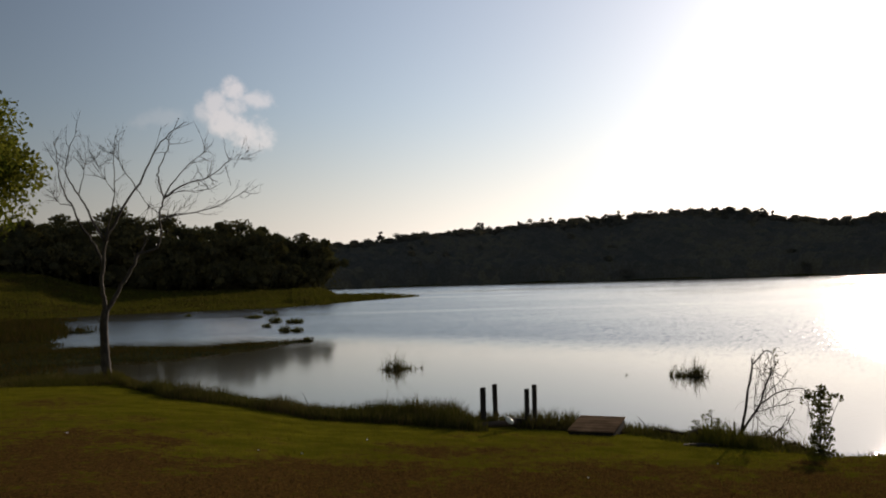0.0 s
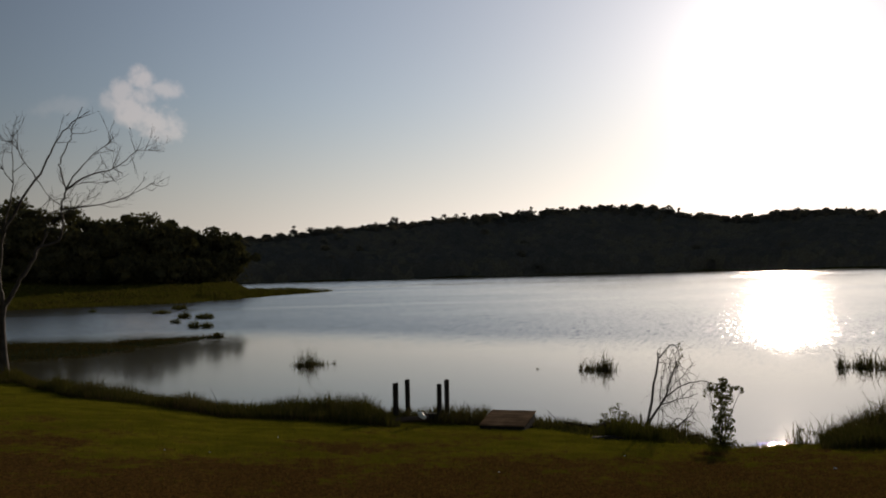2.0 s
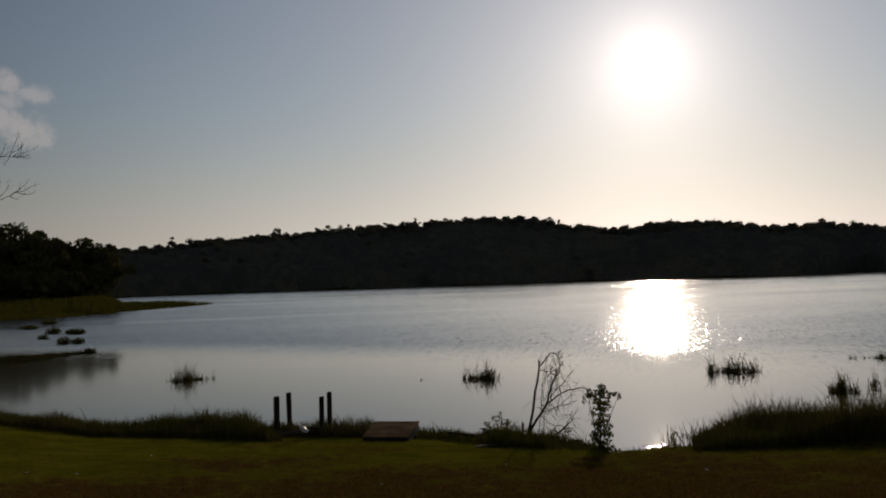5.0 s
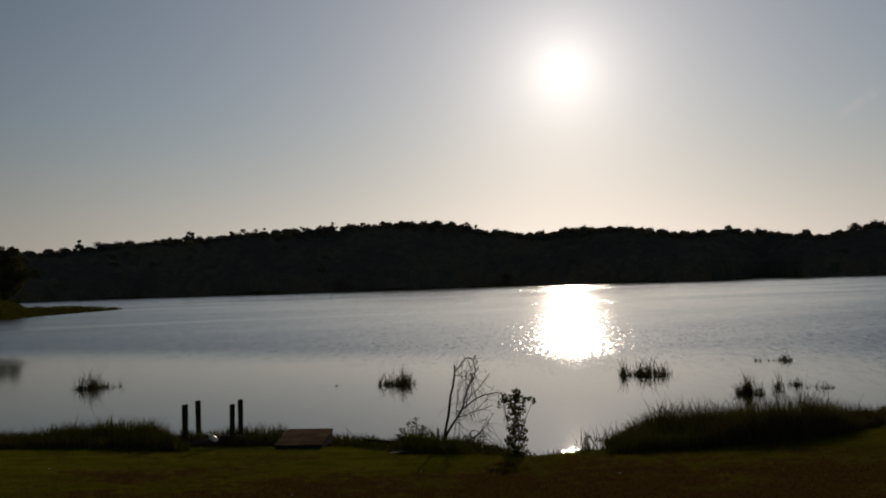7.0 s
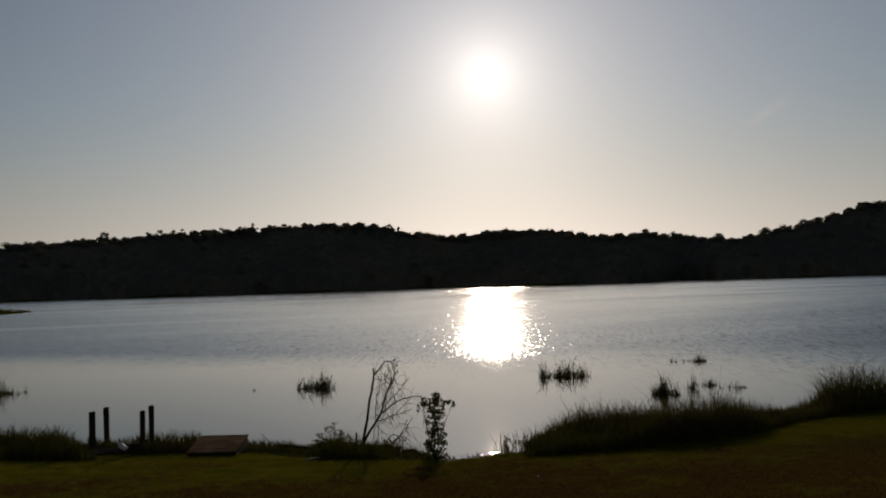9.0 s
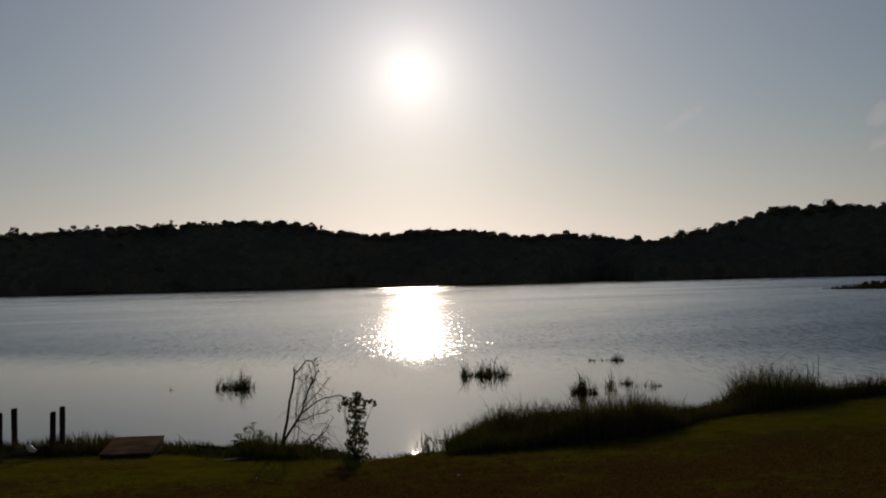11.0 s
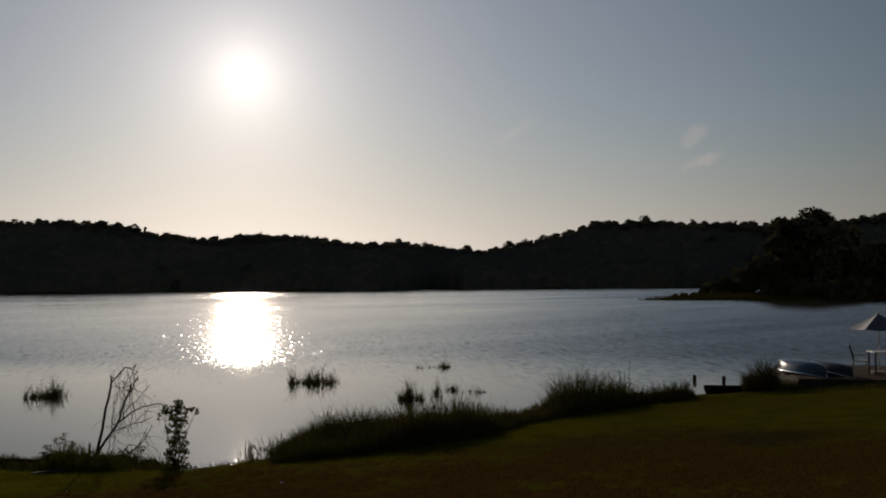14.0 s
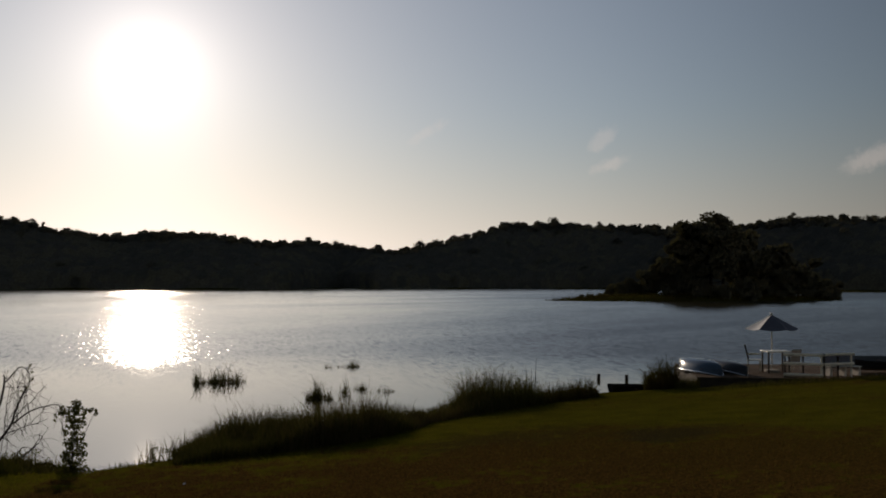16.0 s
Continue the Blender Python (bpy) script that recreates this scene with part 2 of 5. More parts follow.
def lawn_tint(n, p):
    """Green sward near the shore, worn and dry higher up, with bare brown patches."""
    big, mid, small = n.noise(p, 0.16, 4.0, 0.6)[0], n.noise(p, 1.3, 4.0)[0], n.noise(p, 22.0, 4.0, 0.7)[0]
    green = n.mix(n.step(mid, 0.3, 0.7), (0.08, 0.08, 0.006), (0.148, 0.14, 0.011))
    dry = n.mix(n.step(small, 0.35, 0.65), (0.036, 0.02, 0.007), (0.108, 0.06, 0.017))
    worn = n.step(n.vec("LENGTH", p), 12.0, 18.5, 0.27, -0.24)
    side = n.node("ShaderNodeSeparateXYZ")
    n.put(side.inputs[0], p)
    worn = n.math("ADD", worn, n.step(side.outputs[0], 4.0, 13.0, 0.0, 0.12))
    patch = n.math("ADD", n.math("MULTIPLY_ADD", mid, 0.7, n.math("MULTIPLY_ADD", big, 1.7, -0.35)), n.math("MULTIPLY_ADD", n.math("SUBTRACT", n.noise(p, 5.5, 3.0)[0], 0.5), 0.9, n.math("MULTIPLY_ADD", n.math("SUBTRACT", small, 0.5), 0.5, worn)))
    c = n.mix(n.step(patch, 0.73, 1.0), green, dry)
    # a bare muddy spot
    spot = n.vec("LENGTH", n.vec("MULTIPLY", n.vec("SUBTRACT", p, (13.9, 8.9, 1.1)), (0.75, 1.2, 0.0)))
    c = n.mix(n.step(n.math("MULTIPLY_ADD", n.math("SUBTRACT", mid, 0.5), 2.2, spot), 0.5, 1.3, 0.85, 0.0), c, (0.032, 0.024, 0.019))
    # dry worn ground along the slope
    spot = n.vec("LENGTH", n.vec("MULTIPLY", n.vec("SUBTRACT", p, (12.4, 11.2, 1.0)), (0.55, 0.75, 0.0)))
    c = n.mix(n.step(n.math("MULTIPLY_ADD", n.math("SUBTRACT", mid, 0.5), 2.6, spot), 0.4, 1.3, 0.7, 0.0), c, (0.05, 0.03, 0.016))
    # browner and darker sward, mixed in with growing x
    c = n.mix(n.step(side.outputs[0], 6.0, 17.0, 0.0, 0.5), c, (0.052, 0.046, 0.006))
    # rank pasture on the far bank, yellow-green with brown and bare patches
    pasture = n.mix(n.step(n.math("MULTIPLY_ADD", n.noise(p, 0.45, 4.0, 0.7)[0], 0.5, n.math("MULTIPLY", n.noise(p, 0.09, 4.0, 0.6)[0], 0.5)), 0.4, 0.6), (0.08, 0.076, 0.011), (0.032, 0.022, 0.009))
    return n.mix(n.step(n.math("MULTIPLY_ADD", n.math("SUBTRACT", mid, 0.5), 60.0, side.outputs[1]), 70.0, 125.0, 0.0, 0.8), c, pasture), mid, small


def lawn_ground():
    m, n, b = material("lawn_ground")
    p = n.node("ShaderNodeNewGeometry").outputs["Position"]
    c, mid, small = lawn_tint(n, p)
    c = n.mix(n.step(small, 0.3, 0.75), n.mix(0.35, c, (0.02, 0.018, 0.006)), c)
    m.node_tree.links.new(c, b.inputs["Base Color"])
    b.inputs["Roughness"].default_value = 0.95
    b.inputs["Specular IOR Level"].default_value = 0.0
    bp = n.node("ShaderNodeBump")
    bp.inputs["Strength"].default_value, bp.inputs["Distance"].default_value = 0.7, 0.014
    m.node_tree.links.new(n.math("ADD", small, n.math("MULTIPLY", mid, 1.2)), bp.inputs["Height"])
    m.node_tree.links.new(bp.outputs[0], b.inputs["Normal"])
    return m


def lawn_blades():
    m, n, b = material("lawn_grass")
    g = n.node("ShaderNodeNewGeometry").outputs
    c, mid, small = lawn_tint(n, g["Position"])
    c = n.mix(n.step(g["Random Per Island"], 0.35, 1.0, 0.0, 0.5), c, (0.13, 0.11, 0.024))
    m.node_tree.links.new(c, b.inputs["Base Color"])
    b.inputs["Roughness"].default_value = 0.7
    b.inputs["Specular IOR Level"].default_value = 0.0
    t = n.node("ShaderNodeBsdfTranslucent")
    m.node_tree.links.new(c, t.inputs[0])
    mx = n.node("ShaderNodeMixShader")
    mx.inputs[0].default_value = 0.35
    m.node_tree.links.new(b.outputs[0], mx.inputs[1])
    m.node_tree.links.new(t.outputs[0], mx.inputs[2])
    m.node_tree.links.new(mx.outputs[0], m.node_tree.nodes["Material Output"].inputs[0])
    return m


def canopy():
    """Far woods: every crown its own green or brown, greyed and lifted for haze, with leaf clumps, gaps and twigs as
    grain.
    """
    m, n, b = material("hazed_forest_leaves")
    p = n.node("ShaderNodeNewGeometry").outputs["Position"]
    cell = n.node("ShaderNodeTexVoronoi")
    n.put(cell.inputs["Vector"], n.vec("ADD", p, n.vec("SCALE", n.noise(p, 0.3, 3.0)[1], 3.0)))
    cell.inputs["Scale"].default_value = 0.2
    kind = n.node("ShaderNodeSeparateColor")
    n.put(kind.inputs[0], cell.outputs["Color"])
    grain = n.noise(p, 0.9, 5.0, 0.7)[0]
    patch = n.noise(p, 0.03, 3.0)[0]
    # paler and greyer than near leaves: distance haze put into the colours
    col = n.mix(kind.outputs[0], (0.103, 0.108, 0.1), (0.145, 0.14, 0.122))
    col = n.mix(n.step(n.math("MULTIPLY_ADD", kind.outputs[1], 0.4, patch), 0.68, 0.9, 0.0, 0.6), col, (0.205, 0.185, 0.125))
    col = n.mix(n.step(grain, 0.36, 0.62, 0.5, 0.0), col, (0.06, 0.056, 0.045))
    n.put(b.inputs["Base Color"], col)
    b.inputs["Roughness"].default_value, b.inputs["Specular IOR Level"].default_value = 0.7, 0.0
    own = n.node("ShaderNodeNewGeometry").outputs["Normal"]
    n.put(b.inputs["Normal"], n.vec("NORMALIZE", n.vec("ADD", n.vec("SCALE", own, 0.4), (0.0, -0.28, 0.46))))
    t = n.node("ShaderNodeBsdfTranslucent")
    n.put(t.inputs[0], n.mix(0.5, col, (0.15, 0.14, 0.04)))
    mx = n.node("ShaderNodeMixShader")
    mx.inputs[0].default_value = 0.2
    n.put(mx.inputs[1], b.outputs[0])
    n.put(mx.inputs[2], t.outputs[0])
    n.put(m.node_tree.nodes["Material Output"].inputs[0], mx.outputs[0])
    return m


WATER, LAWN = lake_water(), lawn_ground()
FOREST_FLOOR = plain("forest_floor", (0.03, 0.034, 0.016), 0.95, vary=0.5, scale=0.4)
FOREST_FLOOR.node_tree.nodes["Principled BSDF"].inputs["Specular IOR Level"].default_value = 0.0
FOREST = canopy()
ISLE_LEAVES = leafy("island_leaves", (0.16, 0.14, 0.1), (0.19, 0.165, 0.105), (0.205, 0.17, 0.1), 0.12, even=0.85)
HEADLAND = leafy("headland_leaves", (0.086, 0.081, 0.048), (0.105, 0.098, 0.051), (0.14, 0.122, 0.055), 0.1, even=0.6)
LEAVES = leafy("broad_leaves", (0.05, 0.075, 0.012), (0.09, 0.11, 0.018), (0.12, 0.12, 0.02), 0.4)
SHRUB = leafy("shrub_leaves", (0.03, 0.04, 0.012), (0.05, 0.06, 0.018), (0.07, 0.06, 0.022), 0.2)
REED = leafy("reed_blades", (0.04, 0.042, 0.013), (0.07, 0.066, 0.022), (0.11, 0.078, 0.038), 0.13)
SEDGE = leafy("marsh_sedge", (0.034, 0.03, 0.009), (0.055, 0.043, 0.014), (0.06, 0.036, 0.016), 0.08)
GRASS = lawn_blades()
BARK = wood("grey_bark", (0.12, 0.104, 0.09))
DARK_BARK = wood("dark_bark", (0.034, 0.027, 0.022))
BANK_GRASS = leafy("bank_grass", (0.045, 0.05, 0.009), (0.075, 0.072, 0.014), (0.07, 0.052, 0.02), 0.2)
POST_WOOD = wood("old_post_wood", (0.06, 0.05, 0.042))
PLANK = wood("weathered_plank", (0.17, 0.12, 0.085), "X")
PLANK.node_tree.nodes["Principled BSDF"].inputs["Specular IOR Level"].default_value = 0.05
RED_PLANK = wood("rusty_brown_plank", (0.38, 0.245, 0.145), "X", 1.0)
RED_PLANK.node_tree.nodes["Principled BSDF"].inputs["Specular IOR Level"].default_value = 0.0
CONCRETE = plain("concrete", (0.3, 0.27, 0.24), 0.9, vary=0.3, scale=4.0)
WHITE_PAINT = plain("white_paint", (0.6, 0.58, 0.55), 0.22, vary=0.15, scale=6.0, bump=0.1)
BLUE_HULL = plain("blue_hull", (0.05, 0.09, 0.15), 0.18, vary=0.2, scale=3.0, bump=0.05)
DARK_HULL = plain("dark_hull", (0.02, 0.022, 0.028), 0.3, vary=0.3, scale=3.0, bump=0.05)
METAL = plain("bare_aluminium", (0.7, 0.7, 0.7), 0.25, 1.0, vary=0.1, scale=10.0, bump=0.05)
RAIL = plain("pale_painted_pipe", (0.88, 0.81, 0.7), 0.35, 0.0, vary=0.15, scale=6.0, bump=0.05)
CANVAS_WHITE = plain("white_canvas", (0.75, 0.75, 0.75), 0.8, vary=0.1, scale=5.0, bump=0.1)
CANVAS_BLUE = plain("blue_canvas", (0.1, 0.11, 0.15), 0.8, vary=0.15, scale=5.0, bump=0.1)
PAPER = plain("pale_litter", (0.7, 0.7, 0.68), 0.6, vary=0.1)


# ---- mesh helpers ----
def mesh(name, verts, faces, mat, parent=None, label="", smooth=False):
    """verts (n, 3); faces: arrays of triangles and quads."""
    me = bpy.data.meshes.new(name)
    verts = np.asarray(verts, dtype=np.float32)
    faces = [np.asarray(f, dtype=np.int32) for f in (faces if isinstance(faces, (list, tuple)) and len(faces) and np.ndim(faces[0]) == 2 else [faces]) if len(f)]
    loops = np.concatenate([f.ravel() for f in faces])
    totals = np.concatenate([np.full(len(f), f.shape[1], dtype=np.int32) for f in faces])
    starts = np.concatenate([[0], np.cumsum(totals)[:-1]]).astype(np.int32)
    me.vertices.add(len(verts))
    me.vertices.foreach_set("co", verts.ravel())
    me.loops.add(len(loops))
    me.loops.foreach_set("vertex_index", loops)
    me.polygons.add(len(totals))
    me.polygons.foreach_set("loop_start", starts)
    if smooth:
        me.polygons.foreach_set("use_smooth", np.ones(len(totals), dtype=bool))
    me.update(calc_edges=True)
    me.validate()
    for one in mat if isinstance(mat, (list, tuple)) else [mat]:
        me.materials.append(one)
    ob = new(name, me)
    if parent:
        ob.parent = parent
    if label:
        tagged(ob, label)
    return ob


def part(name, bm, mat, parent, label=""):
    me = bpy.data.meshes.new(name)
    bm.to_mesh(me)
    bm.free()
    me.materials.append(mat)
    ob = new(name, me)
    ob.parent = parent
    if label:
        tagged(ob, label)
    return ob


def box(size, at=(0, 0, 0), turn=(0, 0, 0), bevel=0.006):
    bm = bmesh.new()
    bmesh.ops.create_cube(bm, size=1)
    bmesh.ops.scale(bm, vec=size, verts=bm.verts)
    if bevel:
        bmesh.ops.bevel(bm, geom=bm.edges[:], offset=bevel, segments=2, affect="EDGES")
    bmesh.ops.transform(bm, matrix=pose(*at, *turn), verts=bm.verts)
    return bm


def tubes(runs, sides=6):
    """runs: (points, radii) lists; gives verts and quads of tapered tubes with pointed ends."""
    V, Q = [], []
    base = 0
    for pts, rad in runs:
        pts = np.asarray(pts, float)
        rad = np.asarray(rad, float)
        d = np.gradient(pts, axis=0)
        d /= np.linalg.norm(d, axis=1)[:, None] + 1e-9
        side = np.cross(d, np.where(np.abs(d[:, 1:2]) > 0.9, (1.0, 0, 0), (0, 1.0, 0)))
        side /= np.linalg.norm(side, axis=1)[:, None] + 1e-9
        other = np.cross(d, side)
        a = np.arange(sides) * 2 * np.pi / sides
        ring = pts[:, None] + rad[:, None, None] * (np.cos(a)[None, :, None] * side[:, None] + np.sin(a)[None, :, None] * other[:, None])
        V.append(ring.reshape(-1, 3))
        n = len(pts)
        i, j = np.meshgrid(np.arange(n - 1), np.arange(sides), indexing="ij")
        j2 = (j + 1) % sides
        Q.append((base + np.stack([i * sides + j, i * sides + j2, (i + 1) * sides + j2, (i + 1) * sides + j], -1)).reshape(-1, 4))
        base += n * sides
    return np.concatenate(V), np.concatenate(Q)


def smooth_line(pts, steps=4):
    """Catmull-Rom through the points."""
    p = np.asarray(pts, float)
    p = np.vstack([2 * p[0] - p[1], p, 2 * p[-1] - p[-2]])
    out = []
    for k in range(1, len(p) - 2):
        for s in np.arange(steps) / steps:
            a, b, c, d = p[k - 1:k + 3]
            out.append(0.5 * (2 * b + (c - a) * s + (2 * a - 5 * b + 4 * c - d) * s * s + (3 * b - a - 3 * c + d) * s ** 3))
    out.append(p[-2])
    return np.array(out)


ICO = bmesh.new()
bmesh.ops.create_icosphere(ICO, subdivisions=1, radius=1)
ICO_V = np.array([v.co[:] for v in ICO.verts])
ICO_F = np.array([[v.index for v in f.verts] for f in ICO.faces])
ICO.free()


def foliage(rng, blobs, per, size, core=0.7, inner=0.55, by_size=False):
    """Leaf clumps over ellipsoids (x, y, z, rx, ry, rz): small bent quads on their shells, and a ragged core that stops the light."""
    blobs = np.asarray(blobs, float)
    m = len(blobs)
    n = m * per
    which = np.repeat(np.arange(m), per)
    if by_size:
        share = blobs[:, 3] * blobs[:, 5]
        which = rng.choice(m, n, p=share / share.sum())
    d = rng.normal(size=(n, 3))
    d /= np.linalg.norm(d, axis=1)[:, None]
    c = blobs[which, :3] + d * blobs[which, 3:] * rng.uniform(inner, 1.12, (n, 1))
    u = rng.normal(size=(n, 3))
    u /= np.linalg.norm(u, axis=1)[:, None]
    v = np.cross(u, rng.normal(size=(n, 3)))
    v /= np.linalg.norm(v, axis=1)[:, None]
    s = size * rng.uniform(0.5, 1.3, (n, 1))
    V = np.stack([c - u * s, c - v * s * 0.55, c + u * s, c + v * s * 0.55], 1).reshape(-1, 3)
    Q = np.arange(4 * n).reshape(n, 4)
    if not core:
        return V, [Q]
    k = len(ICO_V)
    cv = blobs[:, None, :3] + ICO_V[None] * blobs[:, None, 3:] * core * rng.uniform(0.75, 1.15, (m, k, 1))
    T = (4 * n + np.arange(m)[:, None, None] * k + ICO_F[None]).reshape(-1, 3)
    return np.concatenate([V, cv.reshape(-1, 3)]), [Q, T]


def blades(rng, base, height, width, lean):
    """Tapered blades, bent to one side, from points (n, 3)."""
    n = len(base)
    a, b = rng.uniform(0, 2 * np.pi, n), rng.uniform(0, 2 * np.pi, n)
    h = np.broadcast_to(height, n)[:, None]
    side = np.stack([np.cos(a), np.sin(a), np.zeros(n)], 1) * np.broadcast_to(width, n)[:, None] / 2
    bend = np.stack([np.cos(b), np.sin(b), np.zeros(n)], 1) * h * (np.broadcast_to(lean, n) * rng.uniform(0.1, 1.0, n))[:, None]
    z = np.array((0, 0, 1.0))
    mid = base + z * h * 0.55 + bend * 0.3
    top = base + z * h * (1 - 0.35 * np.linalg.norm(bend, axis=1)[:, None] / (h + 1e-9)) + bend
    V = np.stack([base - side, base + side, mid + side * 0.8, mid - side * 0.8, top], 1).reshape(-1, 3)
    k = np.arange(n)[:, None] * 5
    return V, [k + np.array([[0, 1, 2, 3]]), k + np.array([[3, 2, 4]])]


# ---- the lie of the land ----
def polar(az, r):
    a = np.radians(az)
    return np.sin(a) * r, np.cos(a) * r


EDGE_AZ = [-180, -100, -90, -75, -60, -45, -35, -26, -22, -20, -18.3, -17, -8.5, 2, 10.7, 16, 22, 28.6, 33, 38, 41, 43, 48, 53, 58, 64, 70, 80, 90, 100, 180]
EDGE_R = [3000, 3000, 2500, 300, 95, 62, 46, 37.5, 37.0, 36.2, 31.8, 28.8, 22.5, 20, 19.2, 18, 17.6, 18.1, 18.7, 19.1, 20.2, 22.2, 24.4, 27.5, 29.5, 30.3, 31.6, 42, 90, 3000, 3000]
RISE_AZ = [-180, -60, -26, -17, -8.5, 2, 10.7, 22, 33, 43, 53, 64, 76, 100, 180]
RISE_R = [300, 60, 38, 30, 23, 20, 19, 17.8, 18.9, 22.5, 27, 30, 33, 90, 300]
FAR_AZ = [-180, -60, -45, -30, -24, -20, -11, -7.5, -6.2, -6.15, -5.0, 0, 6, 11, 21, 27, 34, 37.2, 39.4, 48, 52, 67, 80, 95, 180]
FAR_R = [60, 60, 90, 120, 128, 136, 140, 152, 172, 455, 460, 485, 500, 520, 530, 500, 500, 580, 520, 560, 560, 430, 380, 300, 300]
CREST_AZ = [-7, -3, 1, 6, 10, 15, 18, 20.5, 23, 26.5, 29, 32.5, 36, 40.5, 43, 45.5, 47.5, 51, 55, 58, 65, 72, 90, 180]
CREST_EL = [2.3, 2.45, 2.75, 3.3, 3.5, 3.7, 3.65, 3.0, 2.65, 2.95, 2.9, 2.45, 2.5, 1.95, 2.4, 3.0, 3.75, 3.8, 3.5, 3.4, 3.6, 3.6, 3.0, 3.0]
HILL_DEEP = 95.0
TREE_HIGH = 13.0


def smooth(x):
    x = np.clip(x, 0, 1)
    return x * x * (3 - 2 * x)


def rolling(x, y, scale):
    """Soft unevenness from a few crossing swells."""
    return (np.sin(x * 1.3 * scale + 1.7 * np.sin(y * 0.7 * scale)) + np.sin(y * 1.1 * scale + 2.1 + 1.3 * np.sin(x * 0.9 * scale)) + np.sin((x + y) * 2.3 * scale + 0.6)) / 3


def mottle(x, y, scale):
    """Soft random patches between 0 and 1."""
    u, v = np.asarray(x, float) * scale + 311.7, np.asarray(y, float) * scale + 157.3
    i, j = np.floor(u), np.floor(v)
    a, b = smooth(u - i), smooth(v - j)

    def at(p, q):
        h = np.sin(p * 127.1 + q * 311.7) * 43758.5453
        return h - np.floor(h)
    return (at(i, j) * (1 - a) + at(i + 1, j) * a) * (1 - b) + (at(i, j + 1) * (1 - a) + at(i + 1, j + 1) * a) * b


def domes(x, y, gap):
    """Rounded tops of crowns that stand shoulder to shoulder, between 0 and 1."""
    u, v = np.asarray(x, float) / gap, np.asarray(y, float) / gap
    top = np.zeros_like(u)
    for di in (-1, 0, 1):
        for dj in (-1, 0, 1):
            i, j = np.floor(u) + di, np.floor(v) + dj
            h1, h2, h3 = (np.sin(i * a + j * b) * 43758.5453 % 1 for a, b in ((127.1, 311.7), (269.5, 183.3), (419.2, 371.9)))
            d2 = (u - i - h1) ** 2 + (v - j - h2) ** 2
            top = np.maximum(top, (0.62 + 0.38 * h3) * np.sqrt(np.maximum(1 - d2 / 0.85, 0)))
    return top


def land(x, y):
    az, r = np.degrees(np.arctan2(x, y)), np.hypot(x, y)
    edge = np.interp(az, EDGE_AZ, EDGE_R)
    ragged_edge = edge + 0.3 * rolling(x, y, 0.9) + 0.15 * rolling(x, y, 2.7)
    lip = np.interp(az, [53, 58.9, 64, 69, 76], [0.45, 0.53, 0.72, 0.93, 1.0])
    near = 2.2 - (2.2 - lip) * np.minimum(r / np.interp(az, RISE_AZ, RISE_R), 1) + 0.022 * (mottle(x, y, 0.22) - 0.5) + 0.012 * (mottle(x, y, 1.3) - 0.5)
    past = r - ragged_edge
    shelf = np.interp(az, [-20, 19.5, 21.5, 23.5, 27.2, 29], [2, 2, 0.9, 0.35, 0.35, 2])
    steep = np.interp(az, [21.5, 23.2, 27.2, 29], [0.3, 1.1, 1.1, 0.3])
    near = np.where(past > 0, np.where(past < shelf, lip - (lip - 0.3) * past / shelf, 0.3 - steep * (past - shelf)), near)
    far_r = np.interp(az, FAR_AZ, FAR_R) + 5 * np.sin(az * 0.8) * (r > 250)
    inland = r - np.where(az < -6.2, 455.0, far_r)
    crest_r = r - inland + HILL_DEEP
    crest = 3.8 + crest_r * np.tan(np.radians(np.interp(az, CREST_AZ, CREST_EL) - 0.08)) - 0.76 * TREE_HIGH
    hill = crest * smooth(inland / HILL_DEEP) * (1 - 0.5 * smooth((inland - HILL_DEEP) / 300)) + 2.0 * rolling(x, y, 0.02) * smooth(inland / 40)
    hill = np.maximum(hill, np.minimum(inland * 0.3, 0.6))
    slope = inland
    inland = r - far_r
    mound = np.interp(az, [-60, -30, -26, -24, -22.5, -21, -17, -7], [9, 8.0, 6.5, 5.9, 4.6, 3.4, 2.6, 2.0])
    bank = 0.25 * smooth(inland / 3) + smooth((-6.3 - az) / 1.6) * mound * smooth((inland - 2) / 38) + 0.3 * rolling(x, y, 0.06) * smooth(inland / 30)
    bank = np.where((az > -9) & (inland > 60 + 40 * (-6.2 - az)), -0.6, bank)
    farther = np.where(az < -6.2, bank, hill)
    farther = np.where((az < -6.2) & (az > -40) & (slope > 0), np.maximum(farther, hill), farther)
    farther = np.where(inland < 0, inland * 0.15, farther)
    # the grassy spit, the island and the marsh
    t = np.clip((az + 8.5) / 7.2, 0, 1)
    spit = 1.15 * (1 - t ** 3) - ((r - (163 + 38 * t)) / (12 - 9 * t)) ** 2 - 4 * np.maximum(az + 1.6, 0) - 4 * np.maximum(-9.5 - az, 0)
    ix, iy = polar(59.4, 205.0)
    a = np.radians(150.0)
    dx, dy = x - ix, y - iy
    island = 1.3 - 1.4 * (((dx * np.cos(a) + dy * np.sin(a)) / 35) ** 2 + ((dx * np.sin(a) - dy * np.cos(a)) / 13) ** 2) ** 1.2
    island = np.where(island > -1, island, -9)
    mw = np.interp(az, [-60, -26, -20, -15.5, -12, -8.4], [9, 8.4, 7.7, 5.4, 3.6, 0.8])
    strip_r = np.interp(az, [-26, -20, -15.5, -12, -8.5], [55, 55, 53.5, 56.4, 59.8])
    patchy = 0.16 * smooth((az + 19) / 5) * mottle(x, y, 0.45) + 0.05 * mottle(x, y, 1.1)
    marsh = 0.16 - patchy - 0.3 * (np.abs(r - strip_r) / mw) ** 3 - 2 * np.maximum(az + 8.2, 0)
    mw2 = np.interp(az, [-60, -26, -24, -20.6], [8, 6, 4, 0.5])
